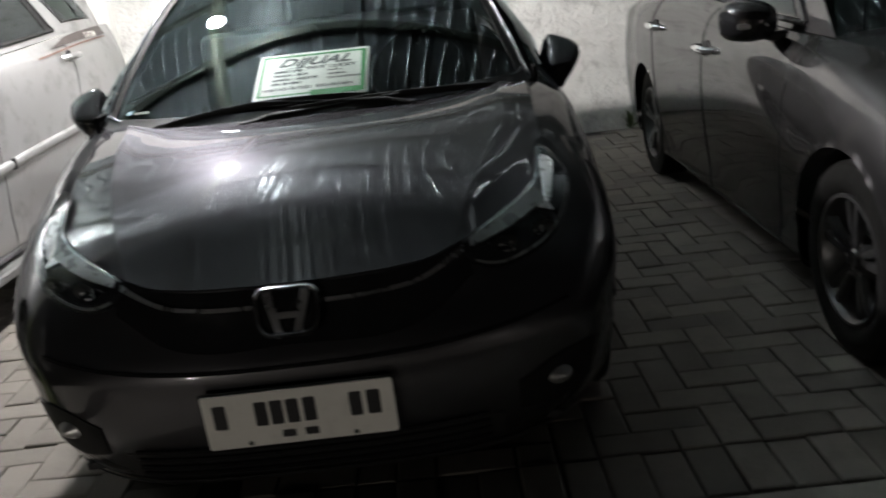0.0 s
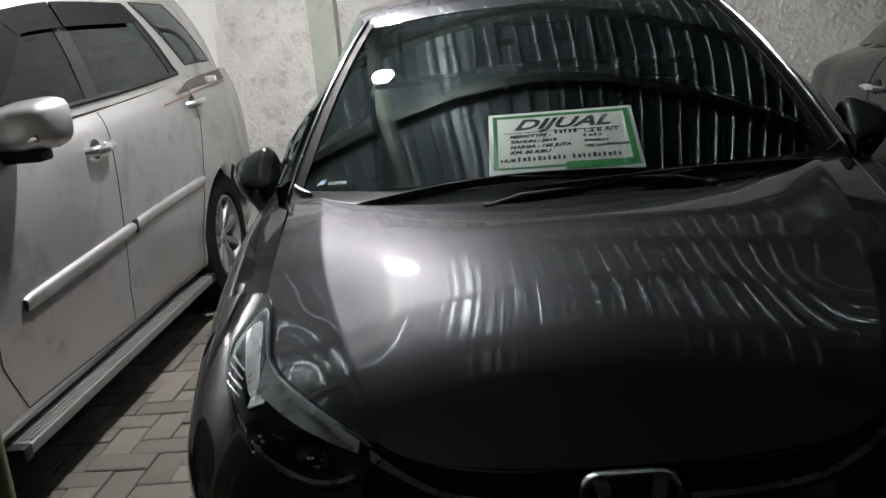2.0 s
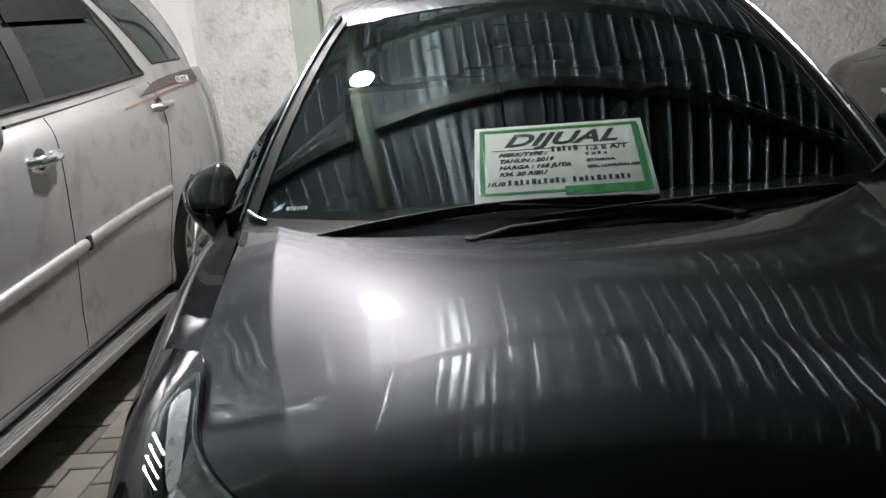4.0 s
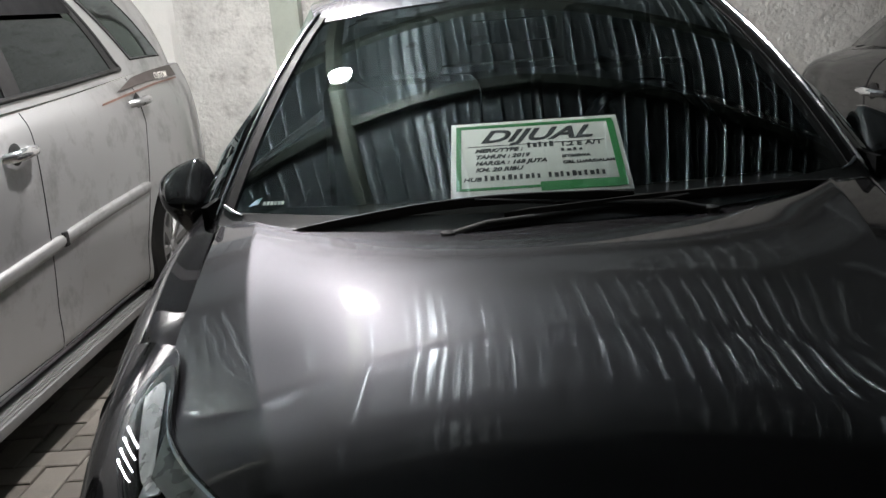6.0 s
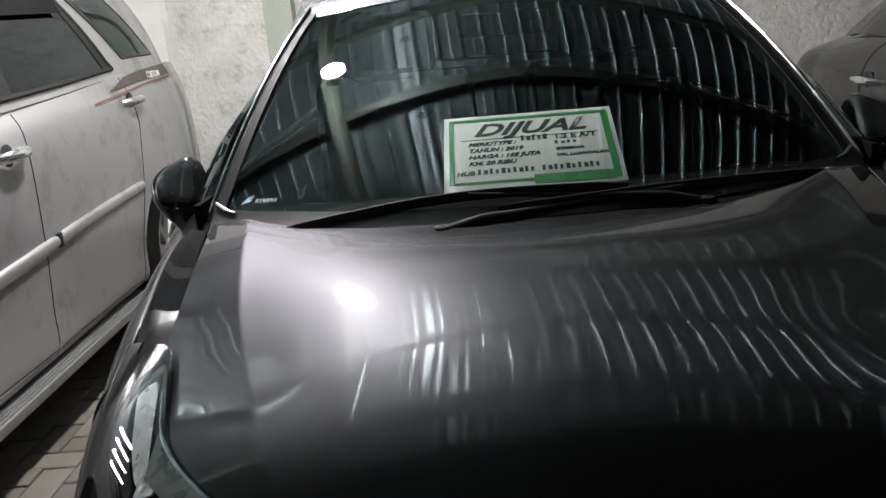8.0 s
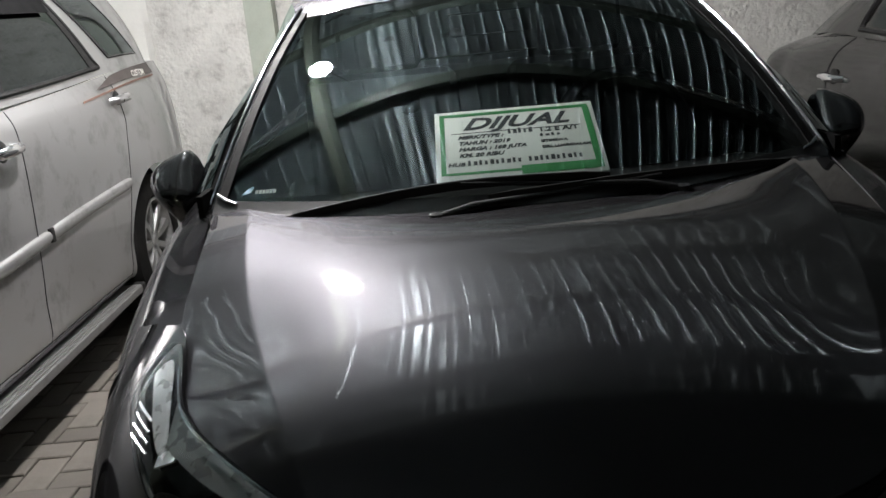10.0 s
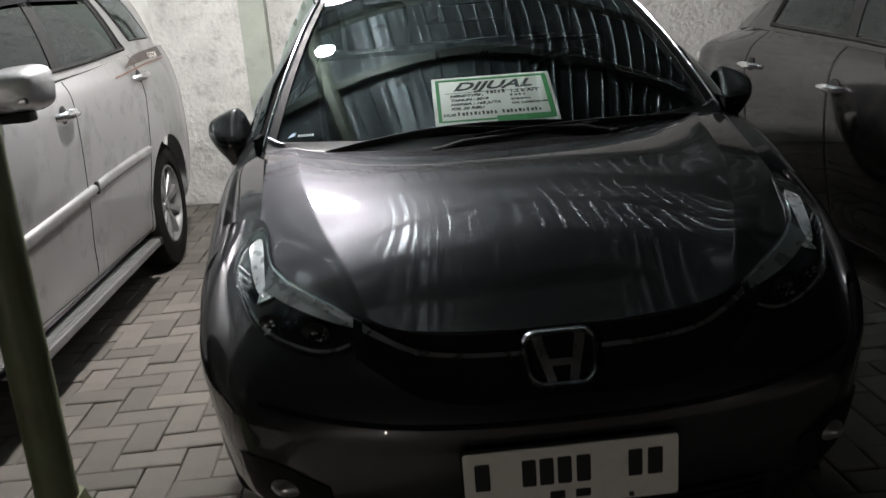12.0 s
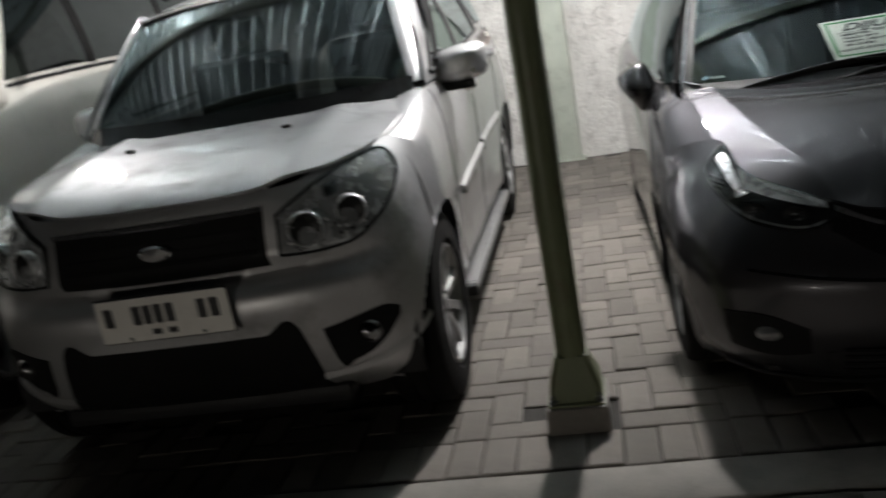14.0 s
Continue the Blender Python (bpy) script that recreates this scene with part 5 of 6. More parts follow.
    def fl(tab):
        return sorted((sg * a, b) for a, b in tab)

    def fp(s0, s1, lo, hi, *a, **k):
        a0, a1 = sorted((sg * s0, sg * s1))
        return front_panel(F2, a0, a1, fl(lo), fl(hi), *a, **k)
    LO = [(.40, .738), (.48, .732), (.56, .732), (.64, .746), (.71, .80), (.75, .845), (.785, .89)]
    HI = [(.40, .855), (.47, .892), (.55, .928), (.62, .95), (.68, .966), (.72, .97), (.75, .96), (.785, .925)]
    hl = part("headlight", fp(.40, .785, LO, HI, 34, 12, 0.010, 0.003), BRIGHT_LAMP, suv, "twin round reflector headlight under clear glazing")
    rs = random.Random(7)
    for sx, sz, rr in ((.485, .80, .056), (.625, .822, .05)):
        c = F2(sg * sx, sz)
        b_ = lathe([(0.004, rr * 0.8), (-0.01, rr * .86), (-0.014, rr * .92), (-0.010, rr * .97), (0.02, rr)], 28, axis="y")
        bmesh.ops.rotate(b_, matrix=Euler((0, 0, sg * radians(22))).to_matrix(), verts=b_.verts)
        bmesh.ops.translate(b_, vec=Vector(c) + Vector((sg * 0.004, -0.014, 0.004)), verts=b_.verts)
        ring = part("bezel_ring", b_, BLADE_CHROME, hl)
        b_ = lathe([(0.010, 0.0), (0.006, rr * .4), (0.0, rr * .7), (-0.004, rr * .84)], 20, axis="y")
        bmesh.ops.rotate(b_, matrix=Euler((0, 0, sg * radians(22))).to_matrix(), verts=b_.verts)
        bmesh.ops.translate(b_, vec=Vector(c) + Vector((sg * 0.004, -0.016, 0.004)), verts=b_.verts)
        part("reflector_bowl", b_, BOWL, hl)
        for q in range(16):
            a = rs.uniform(0, 2 * math.pi)
            d = rr * rs.uniform(.75, 1.25)
            p = F2(sg * (sx + d * math.cos(a)), sz + d * math.sin(a))
            e = rs.uniform(.004, .010)
            b_ = bmesh.new()
            tip = [b_.verts.new(Vector(p) + Vector((sg * .01, -.026, 0)) + Vector(v) * e) for v in ((1, 0, .2), (.1, -.6, .8), (-1, .1, -.1), (0, .2, -.8))]
            for f in ((0, 1, 2), (0, 2, 3), (0, 3, 1), (1, 3, 2)):
                b_.faces.new([tip[k] for k in f])
            part("reflector_facet", finish(b_, False), BLADE_CHROME if q % 2 else SMOKED, ring)
    part("signal_bulb_box", fp(.55, .59, [(.55, .87), (.59, .878)], [(.55, .905), (.59, .915)], 5, 4, (0.02, 0.014), 0.004), DARK_CHROME, hl)
    part("lens", fp(.398, .788, LO, HI, 34, 14, 0.018, 0.0, dome=0.03), LENS_GLASS, hl)
    rim_ = [(a, b) for a, b in sub(LO, .40, .785, 22)] + [(a, b) for a, b in reversed(sub(HI, .40, .785, 22))]
    part("headlight_rim", tube([Vector(F2(sg * a, b)) + Vector((sg * .004, -0.010, 0.003)) for a, b in rim_ + rim_[:1]], 0.005, 6), BLADE, hl)
    part("side_chamber", fp(.62, .74, [(.62, .905), (.68, .905), (.74, .92)], [(.62, .925), (.68, .945), (.74, .955)], 10, 5, 0.014, 0.003), REFLECTOR, hl)
    fog = part("fog_lamp", fp(.487, .70, [(.487, .485), (.51, .372), (.56, .372), (.62, .392), (.67, .435), (.70, .48)], [(.487, .496), (.55, .506), (.62, .519), (.67, .522), (.70, .505)], 24, 8, 0.004, 0.004), BLADE, suv, "fog lamp in a black pocket")
    c = F2(sg * .615, .455)
    b_ = lathe([(-0.012, 0.0), (-0.008, 0.02), (0.004, 0.036), (0.02, 0.04)], 20, axis="y")
    bmesh.ops.rotate(b_, matrix=Euler((0, 0, sg * radians(25))).to_matrix(), verts=b_.verts)
    bmesh.ops.translate(b_, vec=Vector(c) + Vector((sg * .006, -.016, 0)), verts=b_.verts)
    part("fog_reflector", b_, DARK_CHROME, fog)
both("bumper_crease", front_panel(F2, .45, .80, [(.45, .325), (.61, .34), (.72, .375), (.80, .425)], [(.45, .343), (.61, .358), (.72, .395), (.80, .445)], 24, 4, (.010, .004), .004), SILVER_PAINT, suv)
part("grille", front_panel(F2, -.36, .36, [(-.36, .715), (0, .71), (.36, .715)], [(-.36, .875), (0, .87), (.36, .875)], 30, 8, 0.005, 0.004), BLADE, suv)
part("grille_strip", front_panel(F2, -.36, .36, [(-.36, .872), (.36, .872)], [(-.36, .884), (.36, .884)], 30, 3, 0.014, 0.006), CHROME, suv)
for k in range(3):
    z = .755 + k * .033
    part("grille_slat", front_panel(F2, -.33, .33, [(-.33, z), (.33, z)], [(-.33, z + .012), (.33, z + .012)], 20, 3, 0.012, 0.006), BLADE, suv)
c = F2(0.0, .80)
b = lathe([(-0.01, 0.0), (-0.008, 0.028), (0.0, 0.036), (0.02, 0.036)], 20, axis="y")
bmesh.ops.scale(b, vec=(1.5, 1, .75), verts=b.verts)
bmesh.ops.translate(b, vec=Vector(c) + Vector((0, -.016, 0)), verts=b.verts)
part("badge", b, CHROME, suv, "oval chrome badge")
part("lower_intake", front_panel(F2, -.50, .50, [(-.48, .243), (.48, .243)], [(-.48, .25), (-.455, .33), (-.42, .5), (-.3, .505), (0, .505), (.3, .505), (.42, .5), (.455, .33), (.48, .25)], 60, 10, 0.004, 0.004), BLADE, suv)
number_plate(suv, pose(0.01, -.02, .62), CHARS, [(-.03, .03), (.022, .03)])
part("skid_plate", block(1.0, .3, .06, .02, (0, .25, .26)), BLACK_MATT, suv)
part("underbody", block(1.2, 3.4, .2, .03, (0, 2.2, .38)), BLACK_MATT, suv)
P = [[(xx, .98 + y, z) for xx in np.linspace(-.62, .62, 15)] for y, z in ((.02, 1.05), (.1, 1.06), (.3, 1.07), (.4, 1.02), (.42, .8))]
part("dashboard", grid(P, thick=0.01), DARK_TRIM, suv)
for sx in (-.36, .36):
    s = part("front_seat", block(.5, .16, .62, .06, (sx, 2.0, 1.0), 3), SEAT_CLOTH, suv)
    part("headrest", block(.27, .1, .19, .04, (sx, 2.06, 1.40), 3), SEAT_CLOTH, s)

# ---- dusty grey sedan ----
sedan = thing("sedan_car", "dusty dark grey sedan parked beside the hatchback", "car", "parked cars", at=pose(2.34, 0.0, 0, 0, 0, -1.2))
NY = [-.1, .1, .35, .65, 1.0, 1.4, 2.0, 2.6, 3.1, 3.5, 3.9, 4.05]
S3 = side(NY, [
    [(.4, .2), (.5, .22), (.52, .3), (.53, .45), (.50, .58), (.45, .66), (.3, .70)],
    [(.5, .18), (.68, .2), (.72, .3), (.73, .45), (.70, .6), (.63, .7), (.4, .77)],
    [(.6, .18), (.78, .18), (.81, .32), (.825, .48), (.80, .64), (.72, .77), (.5, .84)],
    [(.6, .18), (.80, .18), (.83, .32), (.845, .5), (.825, .68), (.75, .82), (.62, .88)],
    [(.6, .18), (.79, .18), (.815, .32), (.835, .52), (.825, .72), (.775, .86), (.69, .92)],
    [(.6, .18), (.785, .18), (.81, .32), (.83, .54), (.828, .75), (.795, .89), (.735, .945)],
    [(.6, .18), (.785, .18), (.81, .32), (.83, .55), (.83, .78), (.80, .92), (.74, .985)],
    [(.6, .18), (.79, .18), (.815, .32), (.835, .56), (.835, .80), (.80, .95), (.735, 1.02)],
    [(.6, .18), (.80, .18), (.83, .32), (.845, .56), (.838, .81), (.80, .96), (.70, 1.04)],
    [(.6, .2), (.79, .2), (.82, .33), (.835, .56), (.825, .81), (.78, .95), (.62, 1.03)],
    [(.55, .24), (.72, .26), (.76, .36), (.78, .56), (.77, .8), (.72, .93), (.5, 1.0)],
    [(.45, .28), (.58, .3), (.62, .4), (.64, .57), (.63, .78), (.58, .9), (.4, .96)],
])
yy, kk = np.linspace(-.1, 4.05, 150)[None, :], np.linspace(0, 6, 36)[:, None]
bm = grid(S3(yy, kk), thick=0.003)
arch(bm, .68, .305, .345, .55)
arch(bm, 3.2, .305, .345, .55)
both("side_body", bm, DUSTY_PAINT, sedan)
# hood, cabin and boot as one sweep of cross sections
t = np.linspace(-1, 1, 33)
P = []
for y in np.linspace(-.1, 1.05, 20):
    e = S3(y, 6.0)
    P.append(np.stack([t * float(e[0]), np.full(33, y), float(e[2]) + 0.03 * (1 - np.abs(t) ** 2.2)], -1))
part("hood", grid(P, thick=0.005), DUSTY_PAINT, sedan)
P = []
for y in np.linspace(3.3, 4.05, 12):
    e = S3(y, 6.0)
    P.append(np.stack([t * float(e[0]), np.full(33, y), float(e[2]) + 0.02 * (1 - np.abs(t) ** 2.2)], -1))
part("boot_lid", grid(P, thick=0.005), DUSTY_PAINT, sedan)


def G3(y, k):
    y, k = np.broadcast_arrays(np.asarray(y, float), np.asarray(k, float))
    q = k / 4
    start, end = 1.02 + q * .62, 3.62 - q * .72
    tt = np.clip((y - start) / (end - start), 0, 1)
    base = spl([0, .15, .4, .65, .85, 1.0], [(.70, .925), (.738, .945), (.742, .985), (.735, 1.02), (.70, 1.04), (.63, 1.02)], tt)
    top = spl([0, .15, .4, .65, .85, 1.0], [(.52, 1.36), (.54, 1.42), (.545, 1.46), (.54, 1.455), (.52, 1.42), (.5, 1.36)], tt)
    xz = base * (1 - q[..., None]) + top * q[..., None]
    bow = np.sin(np.pi * q) * .03
    return np.stack([xz[..., 0] + bow, y, xz[..., 1]], -1)


P = []
for q in np.linspace(0, 4, 14):
    P.append(G3(np.linspace(1.02 + q / 4 * .62, 3.62 - q / 4 * .72, 70), np.full(70, q)))
both("cabin_frame", grid(P, thick=0.003), DUSTY_PAINT, sedan)
P = []
for y in np.linspace(1.64, 2.9, 14):
    e = G3(y, 4.0)
    P.append(np.stack([t * float(e[0]), np.full(33, y), float(e[2]) + 0.03 * (1 - np.abs(t) ** 2.2)], -1))
part("roof", grid(P, thick=0.005), DUSTY_PAINT, sedan)
W3 = windscreen_surface(((0, .88, .945), (.69, 1.02, .925)), ((0, 1.58, 1.385), (.525, 1.64, 1.36)), .02)
part("windscreen", pane(W3, -1, 1, 0, 1, 33, 16), WINDSHIELD, sedan)
R3 = windscreen_surface(((0, 3.66, 1.03), (.62, 3.6, 1.02)), ((0, 2.92, 1.39), (.51, 2.9, 1.36)), .01)
part("rear_screen", pane(R3, -1, 1, 0, 1, 33, 16), SIDE_GLASS, sedan)
for sg in (-1, 1):
    part("front_window", side_panel(G3, [(1.3, .4), (2.02, .4), (2.02, 3.4), (1.72, 3.4)], 14, 8, .005, 0, sg), SIDE_GLASS, sedan)
    part("rear_window", side_panel(G3, [(2.1, .4), (2.82, .45), (2.62, 3.4), (2.1, 3.4)], 14, 8, .005, 0, sg), SIDE_GLASS, sedan)
    part("window_seal", side_line(G3, [(1.22, .25), (2.9, .3), (2.68, 3.6), (1.7, 3.6), (1.22, .25)], .022, .004, sg), BLACK_MATT, sedan)
    part("b_pillar", side_panel(G3, [(2.01, .3), (2.1, .3), (2.1, 3.5), (2.01, 3.5)], 4, 8, .008, .004, sg), BLACK_MATT, sedan)
    part("door_gap", side_line(S3, [(1.12, 5.9), (1.15, 3), (1.2, 1.3), (2.03, 1.2), (2.07, 3), (2.07, 5.95)], .006, .001, sg), BLACK_MATT, sedan)
    part("door_gap", side_line(S3, [(2.07, 1.2), (2.75, 1.3), (2.9, 2.6), (2.98, 4.3), (2.92, 5.9)], .006, .001, sg), BLACK_MATT, sedan)
    for hy in (2.03, 2.92):
        c = S3(hy, 4.25 if hy < 2.5 else 4.35)
        h = part("door_handle", tube([(sg * (c[0] - .004), hy - .10, c[2] - .004), (sg * (c[0] + .03), hy - .085, c[2]), (sg * (c[0] + .038), hy - .02, c[2] + .003), (sg * (c[0] + .03), hy + .055, c[2] + .004), (sg * (c[0] - .004), hy + .07, c[2] + .004)], [.011, .013, .014, .013, .011], 8, flat=1.2), CHROME, sedan, "bright chrome door handle")
        b_ = lathe([(0.003, 0.0), (0.002, 0.03), (-0.004, 0.04)], 20)
        bmesh.ops.scale(b_, vec=(sg, 1.1, 0.95), verts=b_.verts)
        bmesh.ops.translate(b_, vec=(sg * (c[0] + .003), hy - .02, c[2]), verts=b_.verts)
        part("handle_cup", b_, BLACK_MATT, h)
    m = part("door_mirror", bmesh.new(), None, sedan)
    m.location = (sg * .77, 1.36, .98)
    part("mirror_shell", mirror_housing(.19, .11, .14, sg, .15), BLACK_GLOSS, m)
    part("mirror_pane", mirror_glass(.19, .14, sg), CHROME, m)
    part("indicator", block(.1, .02, .02, .006, (sg * .11, -.098, -.01)), SATIN, m)
    part("mirror_arm", block(.08, .05, .03, .01, (sg * 0.0, -.03, -.06)), BLACK_MATT, m)
    for cy in (.68, 3.2):
        wheel(sedan, sg * .715, cy, .305, .185, .2, 5, DARK_ALLOY, sg, True)
        arch_liner(sedan, sg * .45, sg * .76, cy, .305, .355)
part("underbody", block(1.2, 3.6, .16, .03, (0, 2.0, .28)), BLACK_MATT, sedan)
part("front_bumper", block(1.0, .1, .5, .04, (0, -.06, .45), 3), DUSTY_PAINT, sedan)
part("rear_bumper", block(1.15, .1, .6, .04, (0, 4.03, .55), 3), DUSTY_PAINT, sedan)
for sx in (-.34, .34):
    s = part("front_seat", block(.48, .16, .6, .06, (sx, 2.15, .8), 3), SEAT_CLOTH, sedan)
    part("headrest", block(.26, .1, .18, .04, (sx, 2.22, 1.2), 3), SEAT_CLOTH, s)

# ---- cream van ----
van = thing("van_car", "cream white people carrier with dark windows beyond the silver car", "car", "parked cars", at=pose(-4.45, .2, 0))
VY = [0, .25, .6, 1.0, 1.5, 2.5, 3.5, 4.1, 4.3]
S4 = side(VY, [
    [(.4, .3), (.55, .3), (.6, .45), (.62, .65), (.6, .8), (.55, .9), (.45, .95)],
    [(.6, .25), (.76, .26), (.8, .45), (.81, .65), (.79, .83), (.74, .95), (.62, 1.0)],
    [(.6, .25), (.81, .26), (.84, .45), (.85, .65), (.84, .85), (.79, .98), (.70, 1.05)],
    [(.6, .25), (.82, .26), (.84, .45), (.85, .66), (.85, .88), (.82, 1.02), (.78, 1.1)],
    [(.6, .25), (.82, .26), (.84, .45), (.85, .68), (.85, .9), (.83, 1.05), (.79, 1.13)],
    [(.6, .25), (.82, .26), (.84, .45), (.85, .68), (.85, .92), (.83, 1.07), (.79, 1.15)],
    [(.6, .25), (.82, .26), (.84, .45), (.85, .68), (.85, .92), (.83, 1.07), (.79, 1.15)],
    [(.6, .28), (.78, .3), (.81, .45), (.82, .68), (.81, .92), (.79, 1.07), (.76, 1.15)],
    [(.5, .32), (.66, .34), (.7, .47), (.71, .68), (.7, .92), (.68, 1.07), (.65, 1.15)],
], 1.0, 1.19)
yy, kk = np.linspace(0, 4.3, 120)[None, :], np.linspace(0, 6, 30)[:, None]
bm = grid(S4(yy, kk), thick=0.003)
arch(bm, .8, .355, .41, .55)
arch(bm, 3.5, .355, .41, .55)
both("side_body", bm, WHITE_PAINT, van)


def G4(y, k):
    y, k = np.broadcast_arrays(np.asarray(y, float), np.asarray(k, float))
    q = k / 4
    start, end = .95 + q * .75, 4.3 - q * .2
    tt = np.clip((y - start) / (end - start), 0, 1)
    base = spl([0, .2, .6, .9, 1.0], [(.775, 1.1), (.79, 1.13), (.79, 1.15), (.77, 1.15), (.65, 1.15)], tt)
    top = spl([0, .2, .6, .9, 1.0], [(.58, 1.62), (.62, 1.72), (.63, 1.76), (.62, 1.73), (.55, 1.66)], tt)
    xz = base * (1 - q[..., None]) + top * q[..., None]
    return np.stack([xz[..., 0] + np.sin(np.pi * q) * .025, y, xz[..., 1] * 1.19], -1)


P = []
for q in np.linspace(0, 4, 12):
    P.append(G4(np.linspace(.95 + q / 4 * .75, 4.3 - q / 4 * .2, 60), np.full(60, q)))
both("cabin_frame", grid(P, thick=0.003), WHITE_PAINT, van)
P, H = [], []
for y in np.linspace(1.7, 4.1, 14):
    e = G4(y, 4.0)
    P.append(np.stack([t * float(e[0]), np.full(33, y), float(e[2]) + 0.03 * (1 - np.abs(t) ** 2.2)], -1))
for y in np.linspace(0, 1.0, 14):
    e = S4(y, 6.0)
    H.append(np.stack([t * float(e[0]), np.full(33, y), float(e[2]) + 0.03 * (1 - np.abs(t) ** 2.2)], -1))
part("roof", grid(P, thick=0.005), WHITE_PAINT, van)
part("hood", grid(H, thick=0.005), WHITE_PAINT, van)
W4 = windscreen_surface(((0, .8, 1.31), (.77, .95, 1.31)), ((0, 1.63, 1.95), (.585, 1.7, 1.93)), .02)
part("windscreen", pane(W4, -1, 1, 0, 1, 33, 16), DARK_SCREEN, van)
for sg in (-1, 1):
    for a, b_, c, d in ((1.35, 2.11, 2.11, 1.72), (2.17, 3.13, 3.13, 2.17), (3.19, 4.1, 4.0, 3.19)):
        part("side_window", side_panel(G4, [(a, .4), (b_, .4), (c, 3.3), (d, 3.3)], 12, 8, .005, 0, sg), SIDE_GLASS, van)
    part("window_seal", side_line(G4, [(1.26, .25), (4.15, .25), (4.05, 3.45), (1.68, 3.45), (1.26, .25)], .022, .004, sg), BLACK_MATT, van)
    for yp in (2.14, 3.16):
        part("pillar_cover", side_panel(G4, [(yp - .04, .35), (yp + .04, .35), (yp + .04, 3.35), (yp - .04, 3.35)], 4, 8, .008, .003, sg), BLADE, van)
    for hy in (2.05, 3.0):
        c = S4(hy, 4.5)
        part("door_handle", block(.03, .16, .03, .01, (sg * (c[0] + .012), hy, c[2])), WHITE_PAINT, van)
    for cy in (.8, 3.5):
        wheel(van, sg * .74, cy, .355, .2, .21, 6, ALLOY, sg)
        arch_liner(van, sg * .45, sg * .8, cy, .355, .42)
    m = part("door_mirror", bmesh.new(), None, van)
    m.location = (sg * .83, .98, 1.36)
    part("mirror_shell", mirror_housing(.2, .12, .17, sg, .15), WHITE_PAINT, m)
    part("mirror_pane", mirror_glass(.2, .17, sg), CHROME, m)
part("front_bumper", block(1.1, .14, .65, .05, (0, .02, .65), 3), WHITE_PAINT, van)
part("rear_bumper", block(1.3, .12, .9, .05, (0, 4.28, .75), 3), WHITE_PAINT, van)
part("underbody", block(1.2, 3.6, .2, .03, (0, 2.1, .36)), BLACK_MATT, van)

# ---- paving pieces ----


def paver_mesh(lx, ly, h=0.05, c=0.005):
    """A paving block with a chamfered top, its top at z = 0."""
    b = bmesh.new()
    r = [[b.verts.new((sx * (lx / 2 - i), sy * (ly / 2 - i), z)) for sx, sy in ((-1, -1), (1, -1), (1, 1), (-1, 1))] for i, z in ((0, -h), (0, -c * 0.7), (c, 0))]
    for p, q in zip(r, r[1:]):
        for k in range(4):
            b.faces.new((p[k], p[(k + 1) % 4], q[(k + 1) % 4], q[k]))
    b.faces.new(r[2])
    return b


A = 0.1085
J = 0.0045
MESH_H = to_mesh("paver", paver_mesh(2 * A - J, A - J), PAVER)
MESH_V = to_mesh("paver", paver_mesh(A - J, 2 * A - J), PAVER)
rest_v, rest_f = [], []
rng = random.Random(5)


def lay(cx, cy, lx, ly, near):
    dz, tx, ty = rng.uniform(-0.005, 0.002), rng.uniform(-0.018, 0.018), rng.uniform(-0.018, 0.018)
    if near:
        ob = new("paver", MESH_H if lx > ly else MESH_V)
        ob.parent = paving
        ob.matrix_basis = Matrix.Translation((cx, cy, dz)) @ Euler((tx, ty, rng.uniform(-0.02, 0.02))).to_matrix().to_4x4()
        return
    n = len(rest_v)
    c, hx, hy = 0.005, lx / 2, ly / 2
    for i, z in ((0, -0.03), (0, -c * 0.7), (c, 0)):
        for sx, sy in ((-1, -1), (1, -1), (1, 1), (-1, 1)):
            px, py = sx * (hx - i), sy * (hy - i)
            rest_v.append((cx + px, cy + py, z + dz + px * ty + py * tx))
    for k in range(4):
        for q in (0, 4):
            rest_f.append((n + q + k, n + q + (k + 1) % 4, n + q + 4 + (k + 1) % 4, n + q + 4 + k))
    rest_f.append((n + 8, n + 9, n + 10, n + 11))


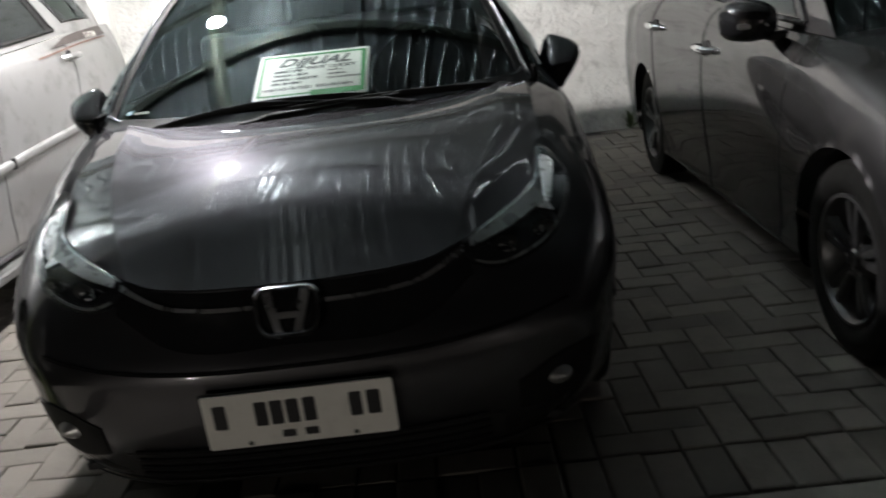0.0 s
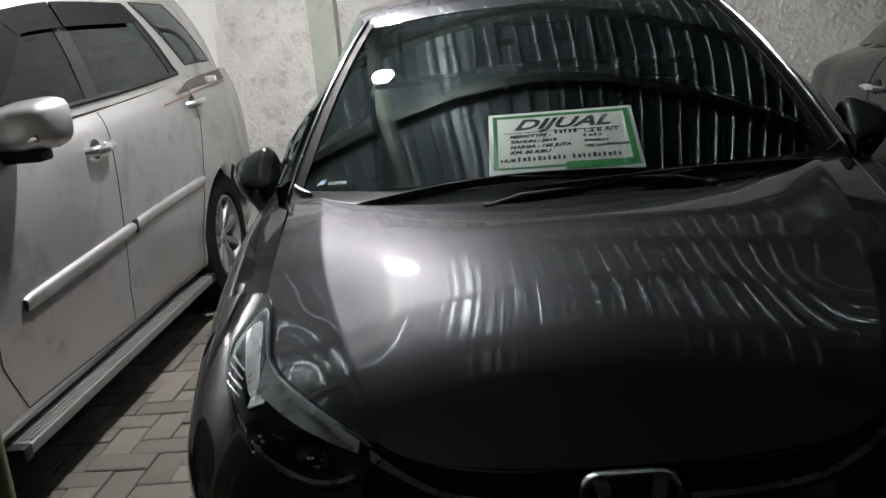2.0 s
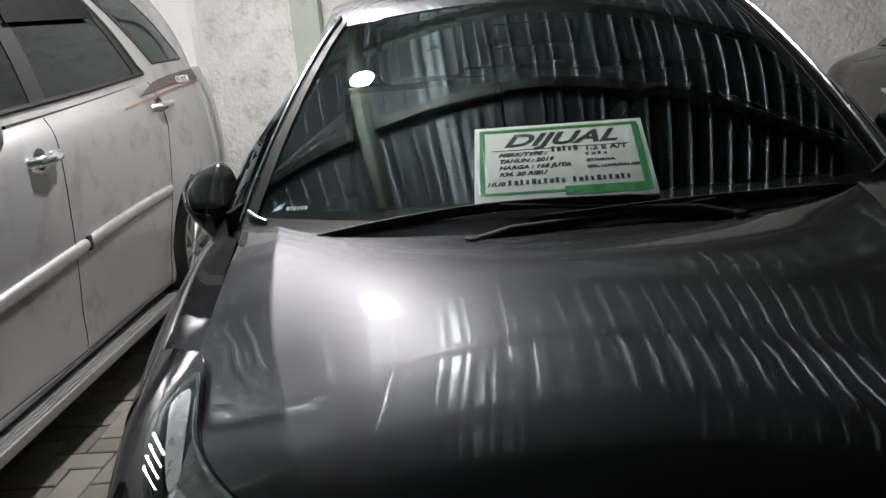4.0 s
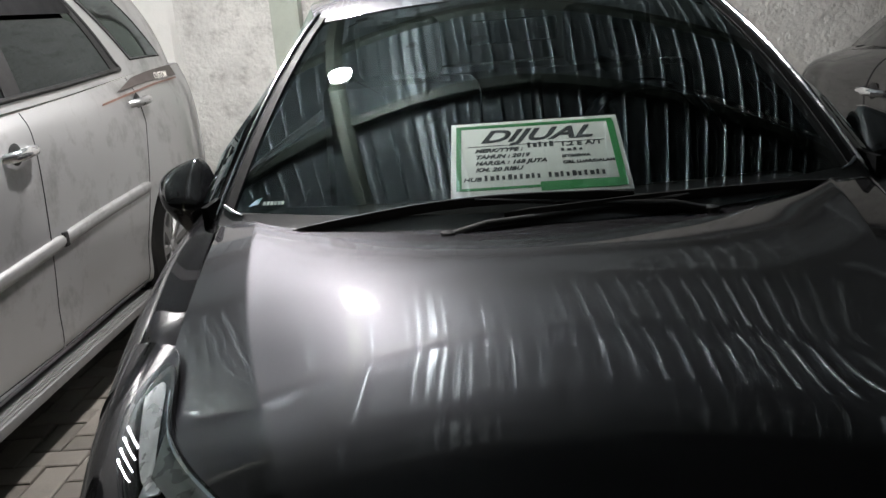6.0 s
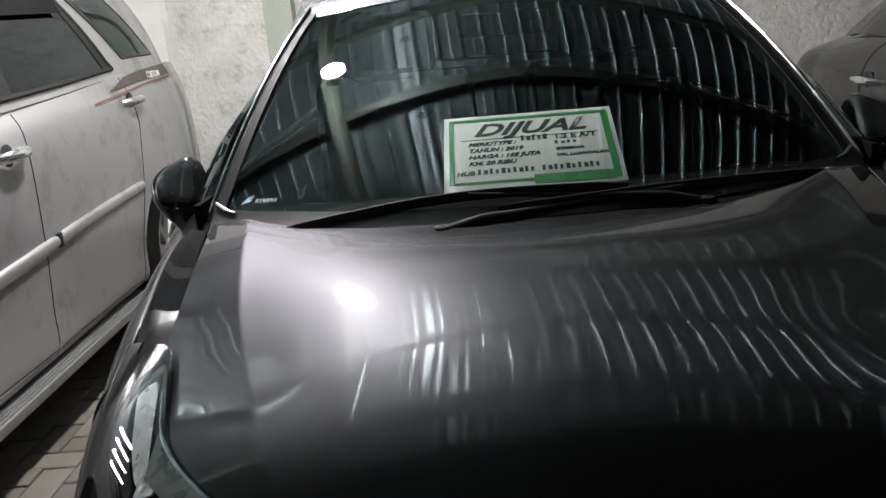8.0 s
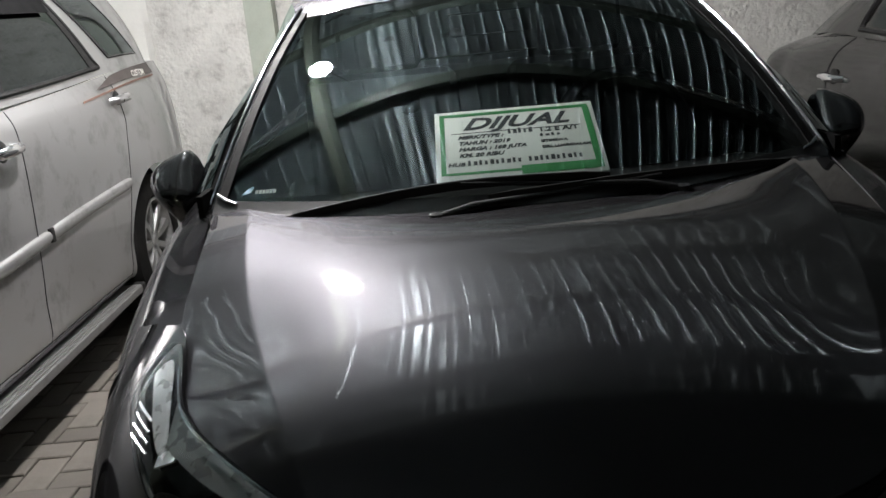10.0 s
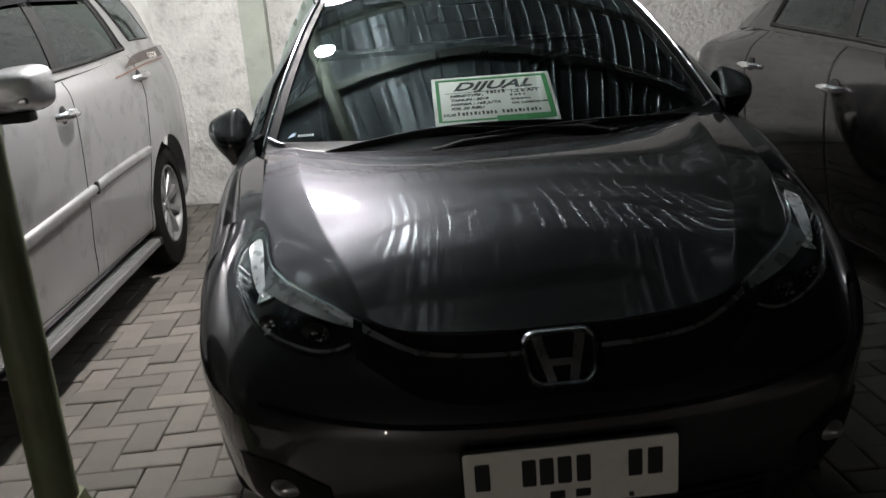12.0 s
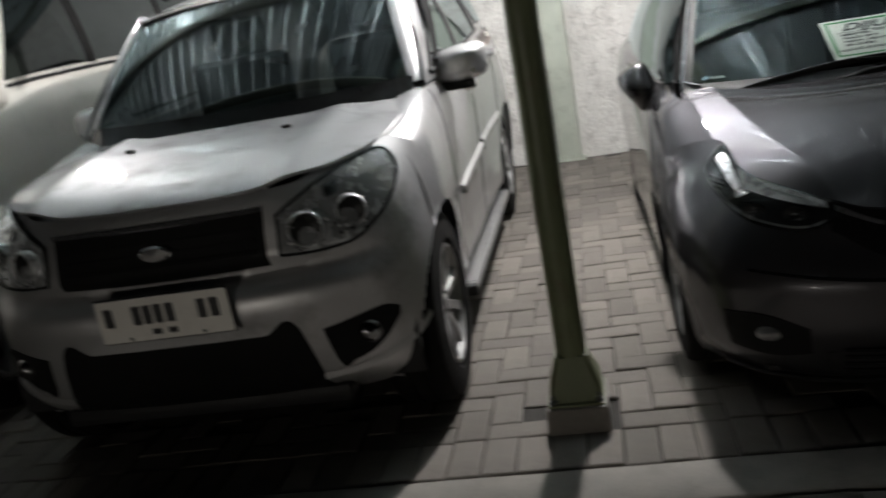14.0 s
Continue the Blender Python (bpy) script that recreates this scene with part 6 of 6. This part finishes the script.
ORIGIN = (-1.032, 0.262)
for c in range(-56, 66):
    for r in range(-60, 48):
        k = (c - r) % 4
        if k not in (0, 3):
            continue
        lx, ly = (2 * A - J, A - J) if k == 0 else (A - J, 2 * A - J)
        cx, cy = ORIGIN[0] + A * (c + (1.0 if k == 0 else 0.5)), ORIGIN[1] + A * (r + (0.5 if k == 0 else 1.0))
        y0, y1 = cy - ly / 2, cy + ly / 2
        if cy > 0:
            y0 = max(y0, 0.262)
        else:
            y1 = min(y1, -0.398)
        if y1 - y0 < 0.03:
            continue
        cut = y1 - y0 < ly - 0.01
        cy, ly = (y0 + y1) / 2, y1 - y0
        if cy + ly / 2 > wall_y(cx) - 0.01 or not -6 < cx < 6 or cy < -5.5:
            continue
        if abs(cx + 1.16) < 0.1 and abs(cy - 0.355) < 0.12:
            continue
        lay(cx, cy, lx, ly, not cut and -1.78 < cx < -0.74 and 0.26 < cy < 4.6)
for i in range(-45, 62):
    cx = ORIGIN[0] + A * (i + 0.5)
    lay(cx, ORIGIN[1] - 0.11, A - J, 2 * A - J, -1.9 < cx < -0.6)
    lay(cx + 0.03, -0.285, A - J, 2 * A - J, False)
me = bpy.data.meshes.new("paving_field")
me.from_pydata(rest_v, [], rest_f)
me.materials.append(PAVER)
field = new("paving_field", me)
field.parent = paving
tagged(field, "grey concrete paving blocks further off", kind="stuff")

bm = bmesh.new()
n = 90
P = np.zeros((6, n, 3))
for i in range(n):
    px = -6 + 12 * i / (n - 1)
    for j, (py, pz) in enumerate(((-0.168, -0.04), (-0.168, -0.004), (-0.16, 0.002), (0.022, 0.003), (0.034, -0.004), (0.034, -0.04))):
        P[j, i] = (px, py + 0.006 * noise.noise(Vector((px * 6, j, 0))), pz + 0.002 * noise.noise(Vector((px * 9, j * 3, 2))))
tagged(part("kerb", grid(P), CONCRETE), "flush cast concrete edging strip across the bays", "kerb", kind="structure")

# ---- weeds at the wall ----
weed = thing("weed_tuft", "small green weed growing at the foot of the wall", "weed", at=pose(1.80, wall_y(1.8) - 0.07, 0))
rw = random.Random(3)
for k in range(26):
    a, l, h = rw.uniform(0, 6.28), rw.uniform(0.03, 0.1), rw.uniform(0.04, 0.16)
    d = Vector((math.cos(a), math.sin(a) * 0.6, 0))
    s = Vector((-d.y, d.x, 0)) * 0.011
    b = bmesh.new()
    p = [b.verts.new(q) for q in (d * 0.01, d * l * 0.5 + s + Vector((0, 0, h * 0.7)), d * l + Vector((0, 0, h)), d * l * 0.5 - s + Vector((0, 0, h * 0.72)))]
    b.faces.new(p)
    bmesh.ops.solidify(b, geom=b.faces[:], thickness=0.0008)
    part("leaf", b, LEAF, weed)
